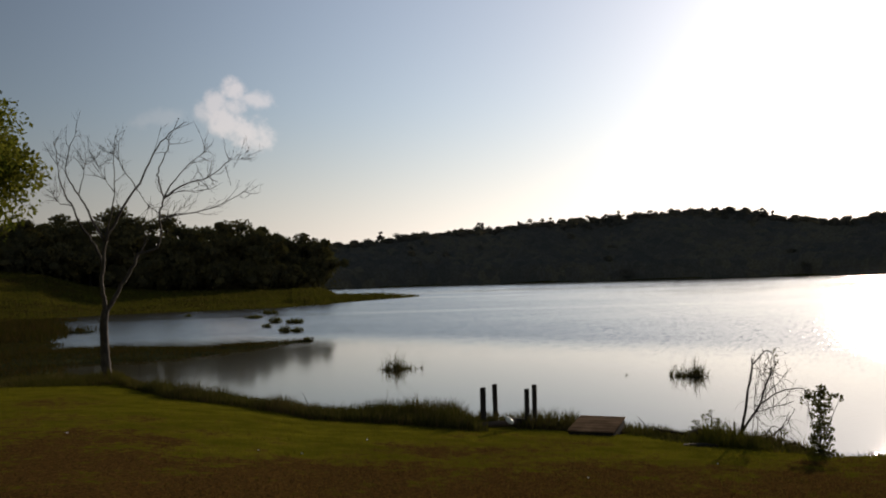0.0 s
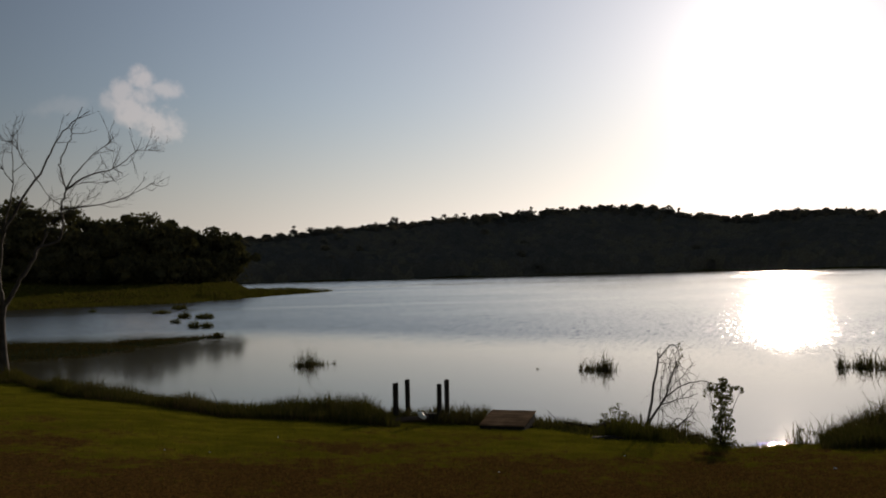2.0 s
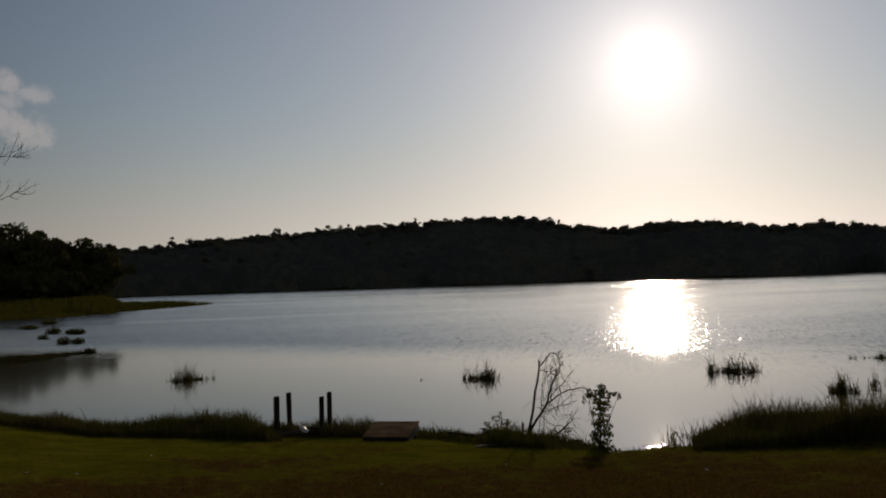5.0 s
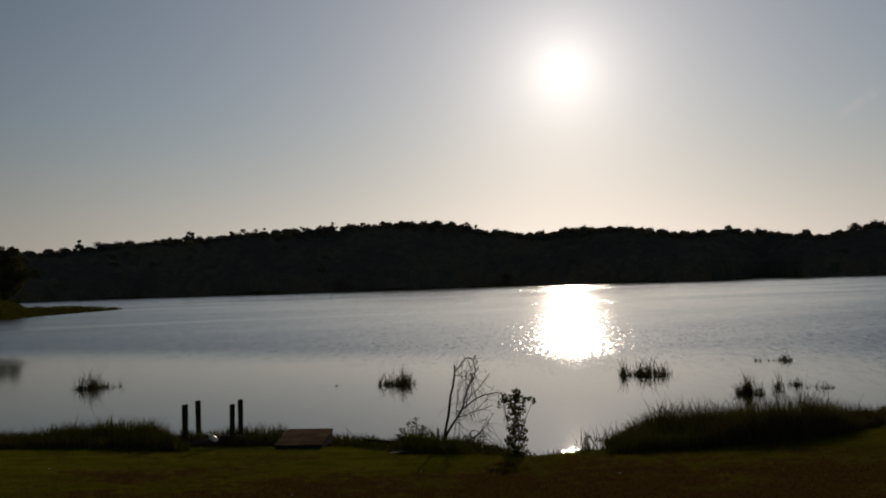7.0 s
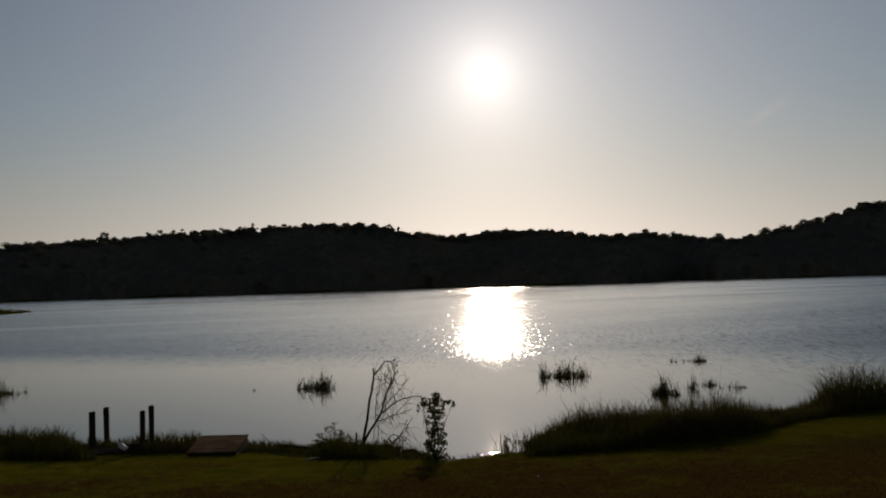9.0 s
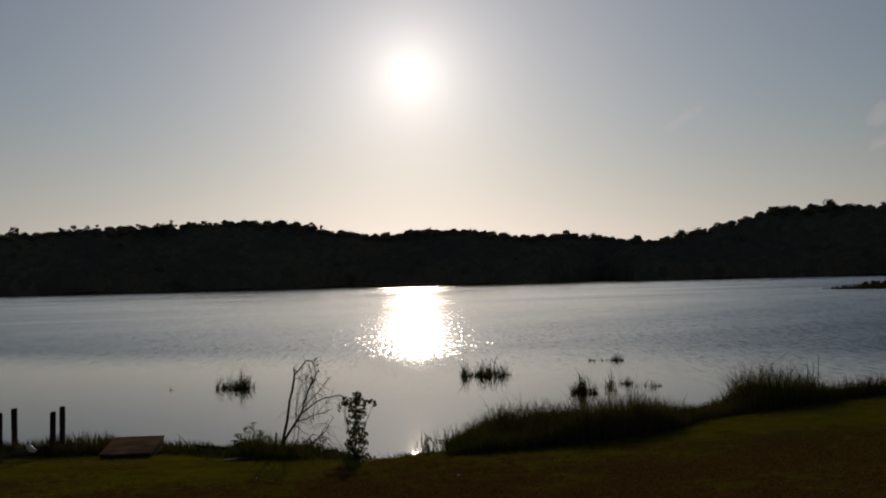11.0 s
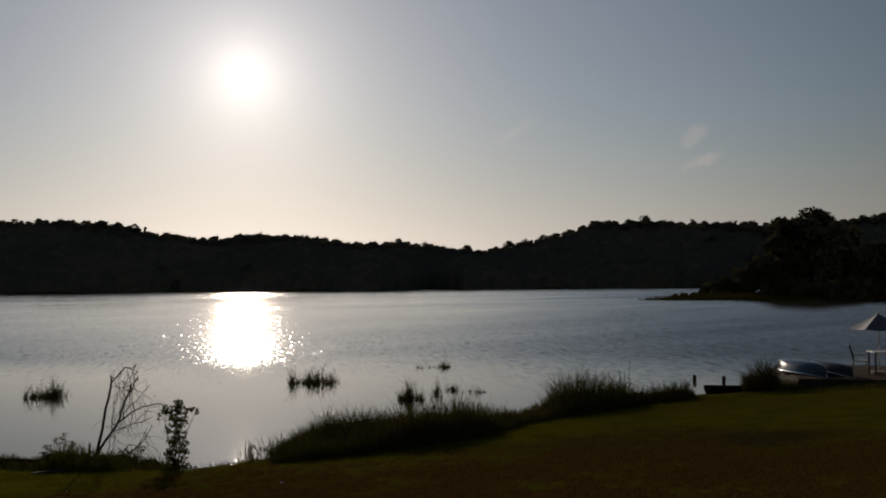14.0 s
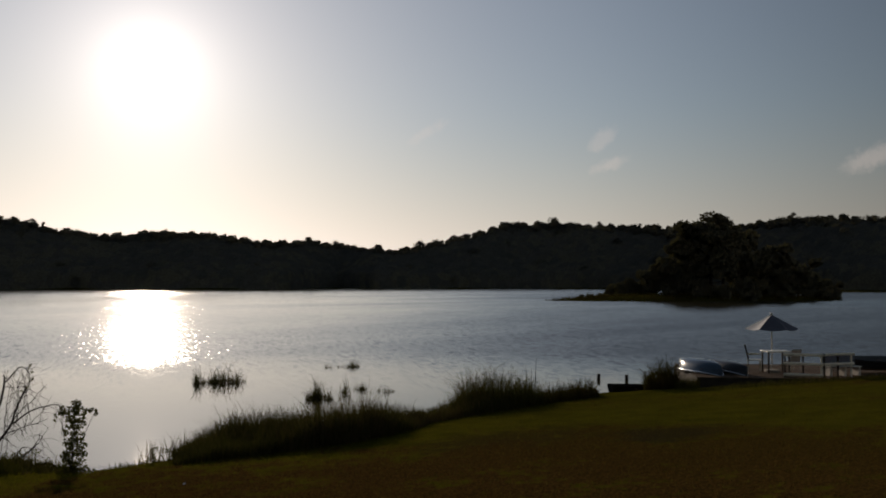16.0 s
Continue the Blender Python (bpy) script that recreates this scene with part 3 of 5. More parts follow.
    marsh2 = 0.15 - 0.08 * mottle(x, y, 0.5) - 0.3 * (np.abs(r - 84.5) / mw2) ** 3 - 2 * np.maximum(az + 20.4, 0)
    # the reedy end of the bay
    fen = 0.13 - 0.16 * np.maximum(az + 22.4 + 2.6 * mottle(x, y, 0.09) + 1.2 * mottle(x, y, 0.3), 0) ** 1.5 - 0.5 * np.maximum(r - 118, 0) - 2 * np.maximum(-40 - az, 0)
    fen = np.where(r > 34, fen, -9)
    z = np.maximum.reduce([near, farther, spit, island, marsh, marsh2, fen, np.full_like(r, -1.6)])
    return z


def ground():
    az = np.concatenate([np.arange(-180, -34, 6.0), np.arange(-34, 78, 0.33), np.arange(78, 180, 6.0)])
    rr = np.concatenate([np.linspace(0.6, 5, 7), np.linspace(5.4, 62, 170), np.geomspace(63, 760, 150), np.geomspace(800, 3500, 12)])
    A, R = np.meshgrid(az, rr, indexing="ij")
    X, Y = polar(A, R)
    V = np.stack([X, Y, land(X, Y)], -1).reshape(-1, 3)
    n, m = A.shape
    i, j = np.meshgrid(np.arange(n), np.arange(m - 1), indexing="ij")
    i2 = (i + 1) % n
    Q = np.stack([i * m + j, i * m + j + 1, i2 * m + j + 1, i2 * m + j], -1).reshape(-1, 4)[:, ::-1]
    V = np.vstack([V, [[0, 0, 2.2]]])
    k = np.arange(n)
    T = np.stack([np.full(n, n * m), ((k + 1) % n) * m, k * m], -1)
    ob = mesh("ground", V, [Q, T], [LAWN, FOREST_FLOOR], smooth=True)
    mid = V[Q].mean(1)
    r, a = np.hypot(mid[:, 0], mid[:, 1]), np.degrees(np.arctan2(mid[:, 0], mid[:, 1]))
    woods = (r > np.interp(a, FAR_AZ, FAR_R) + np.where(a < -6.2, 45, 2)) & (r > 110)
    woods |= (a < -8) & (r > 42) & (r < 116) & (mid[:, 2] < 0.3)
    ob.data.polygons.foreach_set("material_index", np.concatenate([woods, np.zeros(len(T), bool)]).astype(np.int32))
    tagged(ob, "grassy lakeside ground with dry brown patches and wooded far slopes", "ground", kind="structure")


ground()
k = np.arange(96) * 2 * np.pi / 96
tagged(mesh("water", np.stack([2600 * np.cos(k), 2600 * np.sin(k), 0 * k], 1), np.stack([np.zeros(94, int), np.arange(1, 95), np.arange(2, 96)], 1), WATER),
       "wide calm lake with ruffled lanes and a glittering sun path", "lake", kind="structure")


# ---- woods ----
def crown_blobs(rng, x, y, z, high, wide):
    """Lobes of one domed tree crown whose top is high above z."""
    n = rng.integers(6, 10)
    a, lift = rng.uniform(0, 6.3, n), rng.uniform(-0.1, 1.4, n)
    deep = min(wide * 0.75, high * 0.4)
    mid = z + high - deep * 0.6 - wide * 0.34
    s = wide * rng.uniform(0.28, 0.46, n)
    d = wide * 0.6 * np.cos(lift) * rng.uniform(0.8, 1.15, n)
    lobes = np.stack([x + np.cos(a) * d, y + np.sin(a) * d, mid + deep * 0.6 * np.sin(lift), s, s, s * rng.uniform(0.7, 0.95, n)], 1)
    return np.vstack([lobes, [[x, y, mid - 0.1 * deep, wide * 0.55, wide * 0.55, deep * 0.8]]])


def forest(name, label, az0, az1, deep0, deep1, gap, high, mat, seed, per=34, size=0.85, shore=False, closed=0.46):
    rng = np.random.default_rng(seed)
    out = []
    step = gap
    az = az0
    while az < az1:
        r0 = float(np.interp(max(az, -6.1) if shore else az, FAR_AZ, FAR_R))
        r = r0 + deep0
        while r < r0 + deep1:
            ra = az + rng.uniform(-0.5, 0.5) * math.degrees(step / r)
            rr = r + rng.uniform(-0.5, 0.5) * step
            x, y = polar(ra, rr)
            z = float(land(np.array([x]), np.array([y]))[0])
            h = high * rng.uniform(0.8, 1.02)
            if rr - r0 < 9:
                h *= 0.62
            # inside the closed canopy only a few crowns stand out
            if not closed or r > r0 + deep1 - 42 or rng.random() < 0.04:
                out.append(crown_blobs(rng, x, y, z, h, rng.uniform(0.55, 1.2) * gap * 0.72))
                fill = min(4.6, gap * 0.7)
                out.append(np.array([[x, y, z + h * 0.4, fill, fill, h * 0.42]]))
            r += step
        az += math.degrees(step / (r0 + deep0))
    V, F = foliage(rng, np.concatenate(out), per, size, core=0.66 if closed else 0.4, inner=0.6 if closed else 0.3)
    if not closed:
        return tagged(mesh(name, V, F, mat), label, "forest", kind="stuff")
    # the closed canopy between the crowns
    ga = np.arange(az0 - 0.1, az1 + 0.1, math.degrees(1.15 / (480 if shore else 200)))
    gr = np.concatenate([[0, 0.4, 1.2], np.arange(2.4, deep1 - deep0 + 4, 1.6)])
    A, D = np.meshgrid(ga, gr, indexing="ij")
    base = np.interp(np.maximum(A, -6.1) if shore else A, FAR_AZ, FAR_R)
    X, Y = polar(A, base + deep0 - 1 + D)
    bumps = domes(X, Y, gap * 0.85) + rng.uniform(-0.025, 0.025, X.shape)
    Z = land(X, Y) + high * (closed + 0.42 * bumps) * np.clip(D / 3, 0, 1) ** 0.5 - 0.3
    Z -= 0.08 * high * smooth((D - (deep1 - deep0 - 44)) / 14)
    Z = np.where(D > deep1 - deep0, Z - 5, Z)
    m, q = A.shape
    i, j = np.meshgrid(np.arange(m - 1), np.arange(q - 1), indexing="ij")
    sheet = np.stack([i * q + j, (i + 1) * q + j, (i + 1) * q + j + 1, i * q + j + 1], -1).reshape(-1, 4) + len(V)
    V = np.concatenate([V, np.stack([X, Y, Z], -1).reshape(-1, 3)])
    F = F + [sheet]
    return tagged(mesh(name, V, F, mat, smooth=True), label, "forest", kind="stuff")


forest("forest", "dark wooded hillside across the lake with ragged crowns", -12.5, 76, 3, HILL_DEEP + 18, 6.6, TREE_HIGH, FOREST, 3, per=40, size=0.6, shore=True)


def tree(name, az, r, high, wide, label, seed, mat=HEADLAND, per=260, size=0.5, lean=0.0, clear=0.35, lobes=9, flat=1.0):
    """A broad-leaved tree: tapered trunk with limbs, and a crown of leaf clumps with gaps."""
    rng = np.random.default_rng(seed)
    x, y = polar(az, r)
    z = float(land(np.array([x]), np.array([y]))[0])
    top = new(name)
    top.location = (x, y, z - 0.1)
    tagged(top, label, "tree")
    runs, blobs = [], []
    trunk = smooth_line([(0, 0, 0), (0.1 * lean * high, 0, high * 0.3), (0.25 * lean * high, 0.1, high * 0.6), (0.3 * lean * high, 0, high * 0.85)])
    runs.append((trunk, np.linspace(high * 0.022, high * 0.006, len(trunk))))
    for k in range(lobes):
        a = k * 2.4 + rng.uniform(-0.4, 0.4)
        t = rng.uniform(clear, 0.95)
        out = wide * (0.25 + 0.5 * rng.random()) * (1.1 - 0.5 * t)
        foot = trunk[int(t * 0.85 * (len(trunk) - 1))]
        tip = foot + np.array((math.cos(a) * out, math.sin(a) * out, high * rng.uniform(0.06, 0.18)))
        limb = smooth_line([foot, (foot + tip) / 2 + (0, 0, -0.03 * high), tip], 3)
        runs.append((limb, np.linspace(high * 0.008, high * 0.002, len(limb))))
        s = wide * rng.uniform(0.2, 0.36)
        blobs.append((*tip, s, s, s * flat * rng.uniform(0.55, 0.85)))
        blobs.append((*(tip + rng.normal(size=3) * s * 0.7), s * 0.6, s * 0.6, s * 0.45 * flat))
    s = wide * 0.3
    blobs.append((*(trunk[-1] + (0, 0, s * 0.3)), s, s, s * 0.7))
    V, Q = tubes(runs, 7)
    mesh("trunk", V, Q, DARK_BARK, top, smooth=True)
    V, F = foliage(rng, blobs, per, size, core=0.55)
    mesh("crown", V, F, mat, top)
    return top


# the wooded headland beyond the marsh
rng = np.random.default_rng(11)
HEAD_AZ, HEAD_EL = [-34, -26, -22, -19, -17, -14, -11.5, -10, -8.4, -7.2], [4.1, 4.0, 4.15, 4.6, 4.15, 3.8, 3.45, 2.8, 2.9, 2.1]
forest("forest", "dense dark wood behind the grassy bank", -36, -8.2, 58, 120, 7.5, 12.0, HEADLAND, 5, per=44, size=0.45)
forest("undergrowth", "dark bushes along the foot of the headland wood", -36, -7.0, 44, 58, 4.0, 5.5, HEADLAND, 6, per=90, size=0.3, closed=0)
k = 0
az = -30.0
while az < -7.0:
    r = float(np.interp(az, FAR_AZ, FAR_R)) + rng.uniform(46, 62)
    x, y = polar(az, r)
    z = float(land(np.array([x]), np.array([y]))[0])
    el = np.interp(az, HEAD_AZ, HEAD_EL)
    high = (3.8 + r * math.tan(radians(el)) - z) * rng.uniform(0.9, 1.08)
    tree("tree", az, r, high, high * rng.uniform(0.45, 0.6), "dark leafy tree at the edge of the headland wood", 100 + k, per=230, size=0.42, clear=0.12, lobes=12)
    k += 1
    az += rng.uniform(0.7, 1.15)

# trees that stand out over the far ridge: azimuth, height of the top in degrees, width
RIDGE = [(-4.5, 2.67, 1.8), (-3.9, 3.21, 4.4), (-2.9, 2.9, 9.2), (1.2, 3.23, 4.6), (2.3, 3.57, 7.4), (3.5, 3.31, 2.8), (4.8, 3.59, 3.3), (5.5, 3.64, 6.5), (6.3, 3.63, 5.5), (6.8, 3.76, 3.0), (9.1, 3.76, 4.6), (10.2, 3.81, 4.6), (11.0, 4.02, 4.1)]
RIDGE += [(12.0, 3.89, 4.1), (12.9, 3.87, 6.5), (14.2, 3.97, 4.1), (15.3, 3.89, 7.4), (16.0, 3.95, 4.1), (17.5, 3.88, 5.5), (18.4, 3.85, 4.1), (19.4, 3.75, 5.5), (20.0, 3.66, 1.5), (21.4, 3.09, 5.5), (23.2, 2.86, 5.5), (25.0, 2.89, 5.5), (25.8, 3.04, 9.1)]
RIDGE += [(27.2, 3.14, 5.5), (28.2, 3.24, 1.5), (29.3, 3.06, 9.1), (30.6, 2.83, 2.9), (31.4, 2.78, 9.1), (33.0, 2.69, 4.0), (33.8, 2.65, 7.3), (35.3, 2.82, 9.1), (37.0, 2.57, 9.1), (38.2, 2.35, 7.3), (39.1, 2.21, 3.6), (39.7, 2.44, 6.6), (42.3, 2.67, 9.1)]
RIDGE += [(43.3, 2.71, 9.1), (44.5, 3.0, 8.2), (45.1, 3.12, 5.5), (50.6, 4.0, 11.6), (52.2, 3.74, 5.8), (53.5, 3.87, 5.8), (56.0, 3.74, 2.9), (64.1, 3.73, 11.6), (65.1, 3.86, 7.2), (66.1, 3.7, 7.2), (67.0, 3.74, 7.2), (68.9, 3.73, 11.6)]
for k, (az, el, wide) in enumerate(RIDGE):
    r = float(np.interp(az, FAR_AZ, FAR_R)) + HILL_DEEP - 6
    x, y = polar(az, r)
    z = float(land(np.array([x]), np.array([y]))[0])
    airy = wide < 5 or k % 4 == 0
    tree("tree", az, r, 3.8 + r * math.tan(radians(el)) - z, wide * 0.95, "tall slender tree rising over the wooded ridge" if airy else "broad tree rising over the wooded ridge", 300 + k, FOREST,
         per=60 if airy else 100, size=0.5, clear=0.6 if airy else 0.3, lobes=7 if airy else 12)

# the island
ISLE = [(54.3, 215, 4.5, 4), (55.3, 208, 3.6, 4), (56.9, 203, 6.0, 5), (58.0, 203, 10.5, 6), (58.5, 202, 14.6, 6), (59.2, 201, 14.0, 6), (60.1, 199, 15.8, 8), (60.8, 200, 15.3, 7), (61.4, 203, 13.8, 6), (62.3, 206, 12.4, 7), (63.5, 208, 10.5, 7), (64.7, 213, 7.5, 6), (65.8, 218, 5, 5), (66.6, 222, 3, 4)]
for k, (az, r, high, wide) in enumerate(ISLE):
    tall = high > 12
    tree("tree", az, r, high * (1.13 if tall else 1.0), wide, "tall airy tree on the low island" if tall else "dark leafy tree on the low island", 400 + k, ISLE_LEAVES, per=170, size=0.5, clear=0.22 if tall else 0.12, lobes=15 if tall else 11)

rng = np.random.default_rng(12)
for k in range(16):
    az = 53.0 + 0.85 * k + rng.uniform(-0.2, 0.2)
    r = float(np.interp(az, [53, 57, 60, 64, 67], [224, 204, 193, 208, 222])) + rng.uniform(-2, 3)
    high = rng.uniform(1.8, 3.4)
    tree("bush", az, r, high, high * 1.5, "low dark bush on the shore of the island", 450 + k, ISLE_LEAVES, per=110, size=0.35, clear=0.05, lobes=8)

# the leafy tree at the lawn's end
tree("tree", -34.0, 31.0, 10.5, 7.8, "yellow-green leafy tree beside the lawn", 7, LEAVES, per=2000, size=0.085, clear=0.55, lobes=34, flat=0.7)

# ---- the shore ----
def on_land(x, y):
    return float(land(np.array([float(x)]), np.array([float(y)]))[0])


def scatter(rng, n, az0, az1, in_edge, past_edge, power=1.0):
    """Points in a band along the lawn's edge, with the land's height there."""
    az = rng.uniform(az0, az1, n)
    off = in_edge + (past_edge - in_edge) * rng.random(n) ** power
    r = np.interp(az, EDGE_AZ, EDGE_R) + off
    x, y = polar(az, r)
    z = np.maximum(land(x, y), -0.15)
    return np.stack([x, y, z - 0.02], 1), az, off


def clumpy(x, y, s):
    return 0.6 * mottle(x, y, s * 0.8) + 0.4 * mottle(x, y, s * 1.9)


def reed_bank(name, label, az0, az1, back, front, n, high, seed, mat=REED, lean=0.55, taper=1.0, width=0.016, drawn=-9.0):
    """Rank reeds along the bank: taller in the middle of the stretch, in uneven clumps."""
    rng = np.random.default_rng(seed)
    p, az, off = scatter(rng, n, az0, az1, back, front)
    # the back edge draws in towards the end of the stretch
    draw = off > back + np.interp(az, [az0, az1], [0.0, drawn]) + 0.5 * (mottle(p[:, 0], p[:, 1], 1.6) - 0.5)
    t = (az - az0) / (az1 - az0)
    across = (off - back) / (front - back)
    h = high * (0.35 + 0.65 * np.clip(np.minimum(t, 1 - t) * 5 * taper, 0, 1)) * (0.45 + 0.7 * clumpy(p[:, 0], p[:, 1], 1.1)) * (0.62 + 0.76 * mottle(p[:, 0], p[:, 1], 0.65)) * (0.55 + 0.45 * np.sin(np.pi * np.clip(across, 0.05, 0.95)))
    h = h * rng.uniform(0.42, 1.32, n)
    h = np.where(rng.random(n) < 0.03, h * 1.35, h)
    keep = (clumpy(p[:, 0], p[:, 1], 1.9) + rng.random(n) * 0.9 > 0.5) & (p[:, 2] > -0.16) & draw
    V, F = blades(rng, p[keep], h[keep], width * rng.uniform(0.6, 1.4, keep.sum()), lean)
    return tagged(mesh(name, V, F, mat), label, "reeds", kind="stuff")


reed_bank("reed_bank", "dark low reeds along the bank beside the dead tree", -27, -15.6, -6.0, 2.4, 15500, 0.36, 21, taper=1.2, drawn=5.5)
reed_bank("reed_bank", "tufts of rough grass round the foot of the dead tree", -21.6, -18.9, -2.2, 0.6, 1500, 0.5, 39, mat=BANK_GRASS, taper=1.2)
reed_bank("reed_bank", "rank shore grass between lawn and lake", -19.2, -7.6, -2.2, 2.4, 15500, 0.54, 22, taper=1.1, drawn=2.2)
reed_bank("reed_bank", "dark tangled reeds beside the old posts", -10.6, 2.5, -0.4, 2.6, 15500, 0.58, 23, taper=1.1)
reed_bank("reed_bank", "rank reeds standing between the old posts", 1.6, 5.6, 1.0, 2.8, 2600, 0.44, 35, taper=1.5)
reed_bank("reed_bank", "thin shore grass around the posts and the plank box", 4.2, 9.0, 0.6, 3.0, 2400, 0.4, 24)
reed_bank("reed_bank", "sparse low grass beyond the plank box", 10.2, 14.2, 0.5, 2.6, 1300, 0.28, 38)
reed_bank("reed_bank", "low shore weeds under the bare sapling", 12.5, 27.5, 0.0, 2.6, 5200, 0.29, 25)
reed_bank("reed_bank", "bushy weeds round the foot of the sapling", 14.8, 19.4, -0.2, 1.4, 2300, 0.4, 34, mat=BANK_GRASS, taper=1.0)
reed_bank("reed_bank", "sparse upright reeds at the end of the reed mound", 25.6, 28.6, 0.2, 2.0, 420, 0.75, 36, lean=0.4, taper=2, width=0.014)
reed_bank("reed_bank", "thick dark mound of tall reeds at the shore", 27.6, 42.6, -0.9, 3.4, 30000, 1.03, 26, taper=0.9, width=0.012, lean=0.7)
reed_bank("reed_bank", "low reeds filling a gap in the bank", 40.5, 46.0, -0.5, 2.2, 4200, 0.52, 27)
reed_bank("reed_bank", "tall brownish reeds and sedge at the shore", 44.1, 50.0, -0.4, 3.2, 4300, 1.05, 28, lean=1.0, taper=1.2, width=0.014)
reed_bank("reed_bank", "sparse brownish reeds with water showing between", 49.0, 53.2, 0.0, 3.2, 1000, 0.72, 33, mat=SEDGE, lean=1.0, taper=2, width=0.016)
reed_bank("reed_bank", "reddish brown sedge on the bank", 48.6, 53.2, -0.3, 1.4, 1700, 0.5, 29, mat=SEDGE)
reed_bank("reed_bank", "bushy reeds beside the landing stage", 55.9, 57.9, 0.4, 2.6, 1500, 1.3, 30, mat=SEDGE, lean=0.8, taper=1.6)
reed_bank("reed_bank", "yellowish grass at the corner of the landing stage", 57.6, 59.2, -0.2, 2.4, 900, 0.4, 37, mat=BANK_GRASS, taper=2)
reed_bank("reed_bank", "thin grass in front of the landing stage", 58.5, 76, -1.2, -0.2, 2400, 0.22, 31)


def sedge_patch(name, label, az0, az1, r0, r1, n, high, seed, mat=SEDGE, width=0.05):
    """Marsh grass wherever the land stands just over the water."""
    rng = np.random.default_rng(seed)
    az, r = rng.uniform(az0, az1, n), np.sqrt(rng.uniform(r0 ** 2, r1 ** 2, n))
    x, y = polar(az, r)
    z = land(x, y)
    keep = (z > -0.08) & (clumpy(x, y, 0.4) + rng.random(n) > 0.55)
    p = np.stack([x, y, z], 1)[keep]
    h = high * (0.4 + 0.7 * clumpy(x, y, 0.25))[keep] * rng.uniform(0.5, 1.3, keep.sum())
    V, F = blades(rng, p, h, width * rng.uniform(0.6, 1.5, len(p)), 0.6)
    return tagged(mesh(name, V, F, mat), label, "marsh grass", kind="stuff")


sedge_patch("marsh_grass", "brown and olive sedge on the low marsh strip", -36, -8, 40, 72, 40000, 0.27, 41, width=0.03)
sedge_patch("marsh_grass", "rusty brown sedge at the lake's end", -36, -19, 70, 118, 20000, 0.85, 42, width=0.06)
sedge_patch("marsh_grass", "pale rank grass along the far bank", -36, -6, 118, 190, 30000, 0.4, 43, BANK_GRASS, 0.12)
sedge_patch("marsh_grass", "low grass on the narrow spit", -9.5, -1.2, 150, 212, 14000, 0.6, 44, BANK_GRASS, 0.12)
sedge_patch("marsh_grass", "rough grass round the island's shore", 49, 69, 180, 265, 16000, 0.9, 45, width=0.12)


def reed_clump(x, y, wide, high, n, seed, label, deep=None, mat=REED):
    """Reeds that stand in the water, with broken stalks lying flat on it."""
    rng = np.random.default_rng(seed)
    n = int(n * 1.8)
    tufts = max(3, n // 22)
    ta, td = rng.uniform(0, 2 * np.pi, tufts), rng.random(tufts) ** 0.6
    pick = rng.integers(0, tufts, n)
    a = ta[pick] + rng.normal(0, 0.2, n)
    d = np.clip(td[pick] + rng.normal(0, 0.09, n), 0, 1.2)
    size = rng.uniform(0.55, 1.1, tufts)[pick]
    right = np.array((math.cos(math.atan2(x, y)), -math.sin(math.atan2(x, y))))
    ahead = np.array((right[1] * -1, right[0]))
    off = np.outer(np.cos(a) * d * wide / 2, right) + np.outer(np.sin(a) * d * (deep or wide * 0.6) / 2, ahead)
    base = np.stack([off[:, 0], off[:, 1], np.full(n, -0.06)], 1)
    h = 1.3 * high * (0.18 + 0.95 * rng.random(n) ** 1.5) * np.clip(1.3 - d * 0.85, 0.3, 1.1) * size
    low = rng.random(n) < 0.38
    h = np.where(low, 0.62 * high * rng.uniform(0.3, 1.1, n) * np.clip(1.15 - 0.7 * d, 0.2, 1) * size, h)
    V, F = blades(rng, base, h, np.where(low, 0.023, 0.016) * rng.uniform(0.6, 1.4, n), np.where(rng.random(n) < 0.2, 1.35, 0.8))
    ob = mesh("reed_clump", V, F, mat)
    ob.location = (x, y, 0)
    return tagged(ob, label, "reeds", group="reed clumps in the lake", kind="stuff")


CLUMP = "dark tuft of reeds standing in the shallow lake"
reed_clump(-2.1, 38.6, 1.65, 0.78, 360, 51, CLUMP)
reed_clump(-1.02, 39.0, 0.25, 0.7, 16, 52, "sparse reed stalks rising from the lake")
reed_clump(8.3, 33.5, 0.5, 0.5, 110, 53, "small tuft of reeds in the shallow lake")
reed_clump(8.95, 33.2, 1.35, 0.72, 340, 54, CLUMP)
reed_clump(17.22, 31.3, 0.6, 0.62, 130, 55, "small tuft of reeds in the shallow lake")
reed_clump(18.15, 31.0, 1.55, 0.8, 380, 56, "broad dark tuft of reeds standing in the lake")
reed_clump(17.85, 24.5, 0.85, 0.74, 320, 57, CLUMP)
reed_clump(19.5, 25.3, 0.6, 0.62, 50, 58, "a few bent reed stalks in the water")
reed_clump(20.35, 25.6, 0.8, 0.4, 120, 59, "flattened broken reeds on the water")
reed_clump(20.6, 24.6, 1.0, 0.32, 100, 60, "flattened broken reeds on the water")
reed_clump(24.75, 33.0, 0.75, 0.36, 80, 61, "small tuft of reeds in the shallow lake")
reed_clump(25.6, 32.7, 1.0, 0.5, 150, 62, CLUMP)
reed_clump(18.9, 24.4, 0.5, 0.5, 14, 63, "thin dead stalks rising from the lake")
reed_clump(6.6, 34.0, 1.1, 0.16, 30, 64, "a few twigs just over the water")


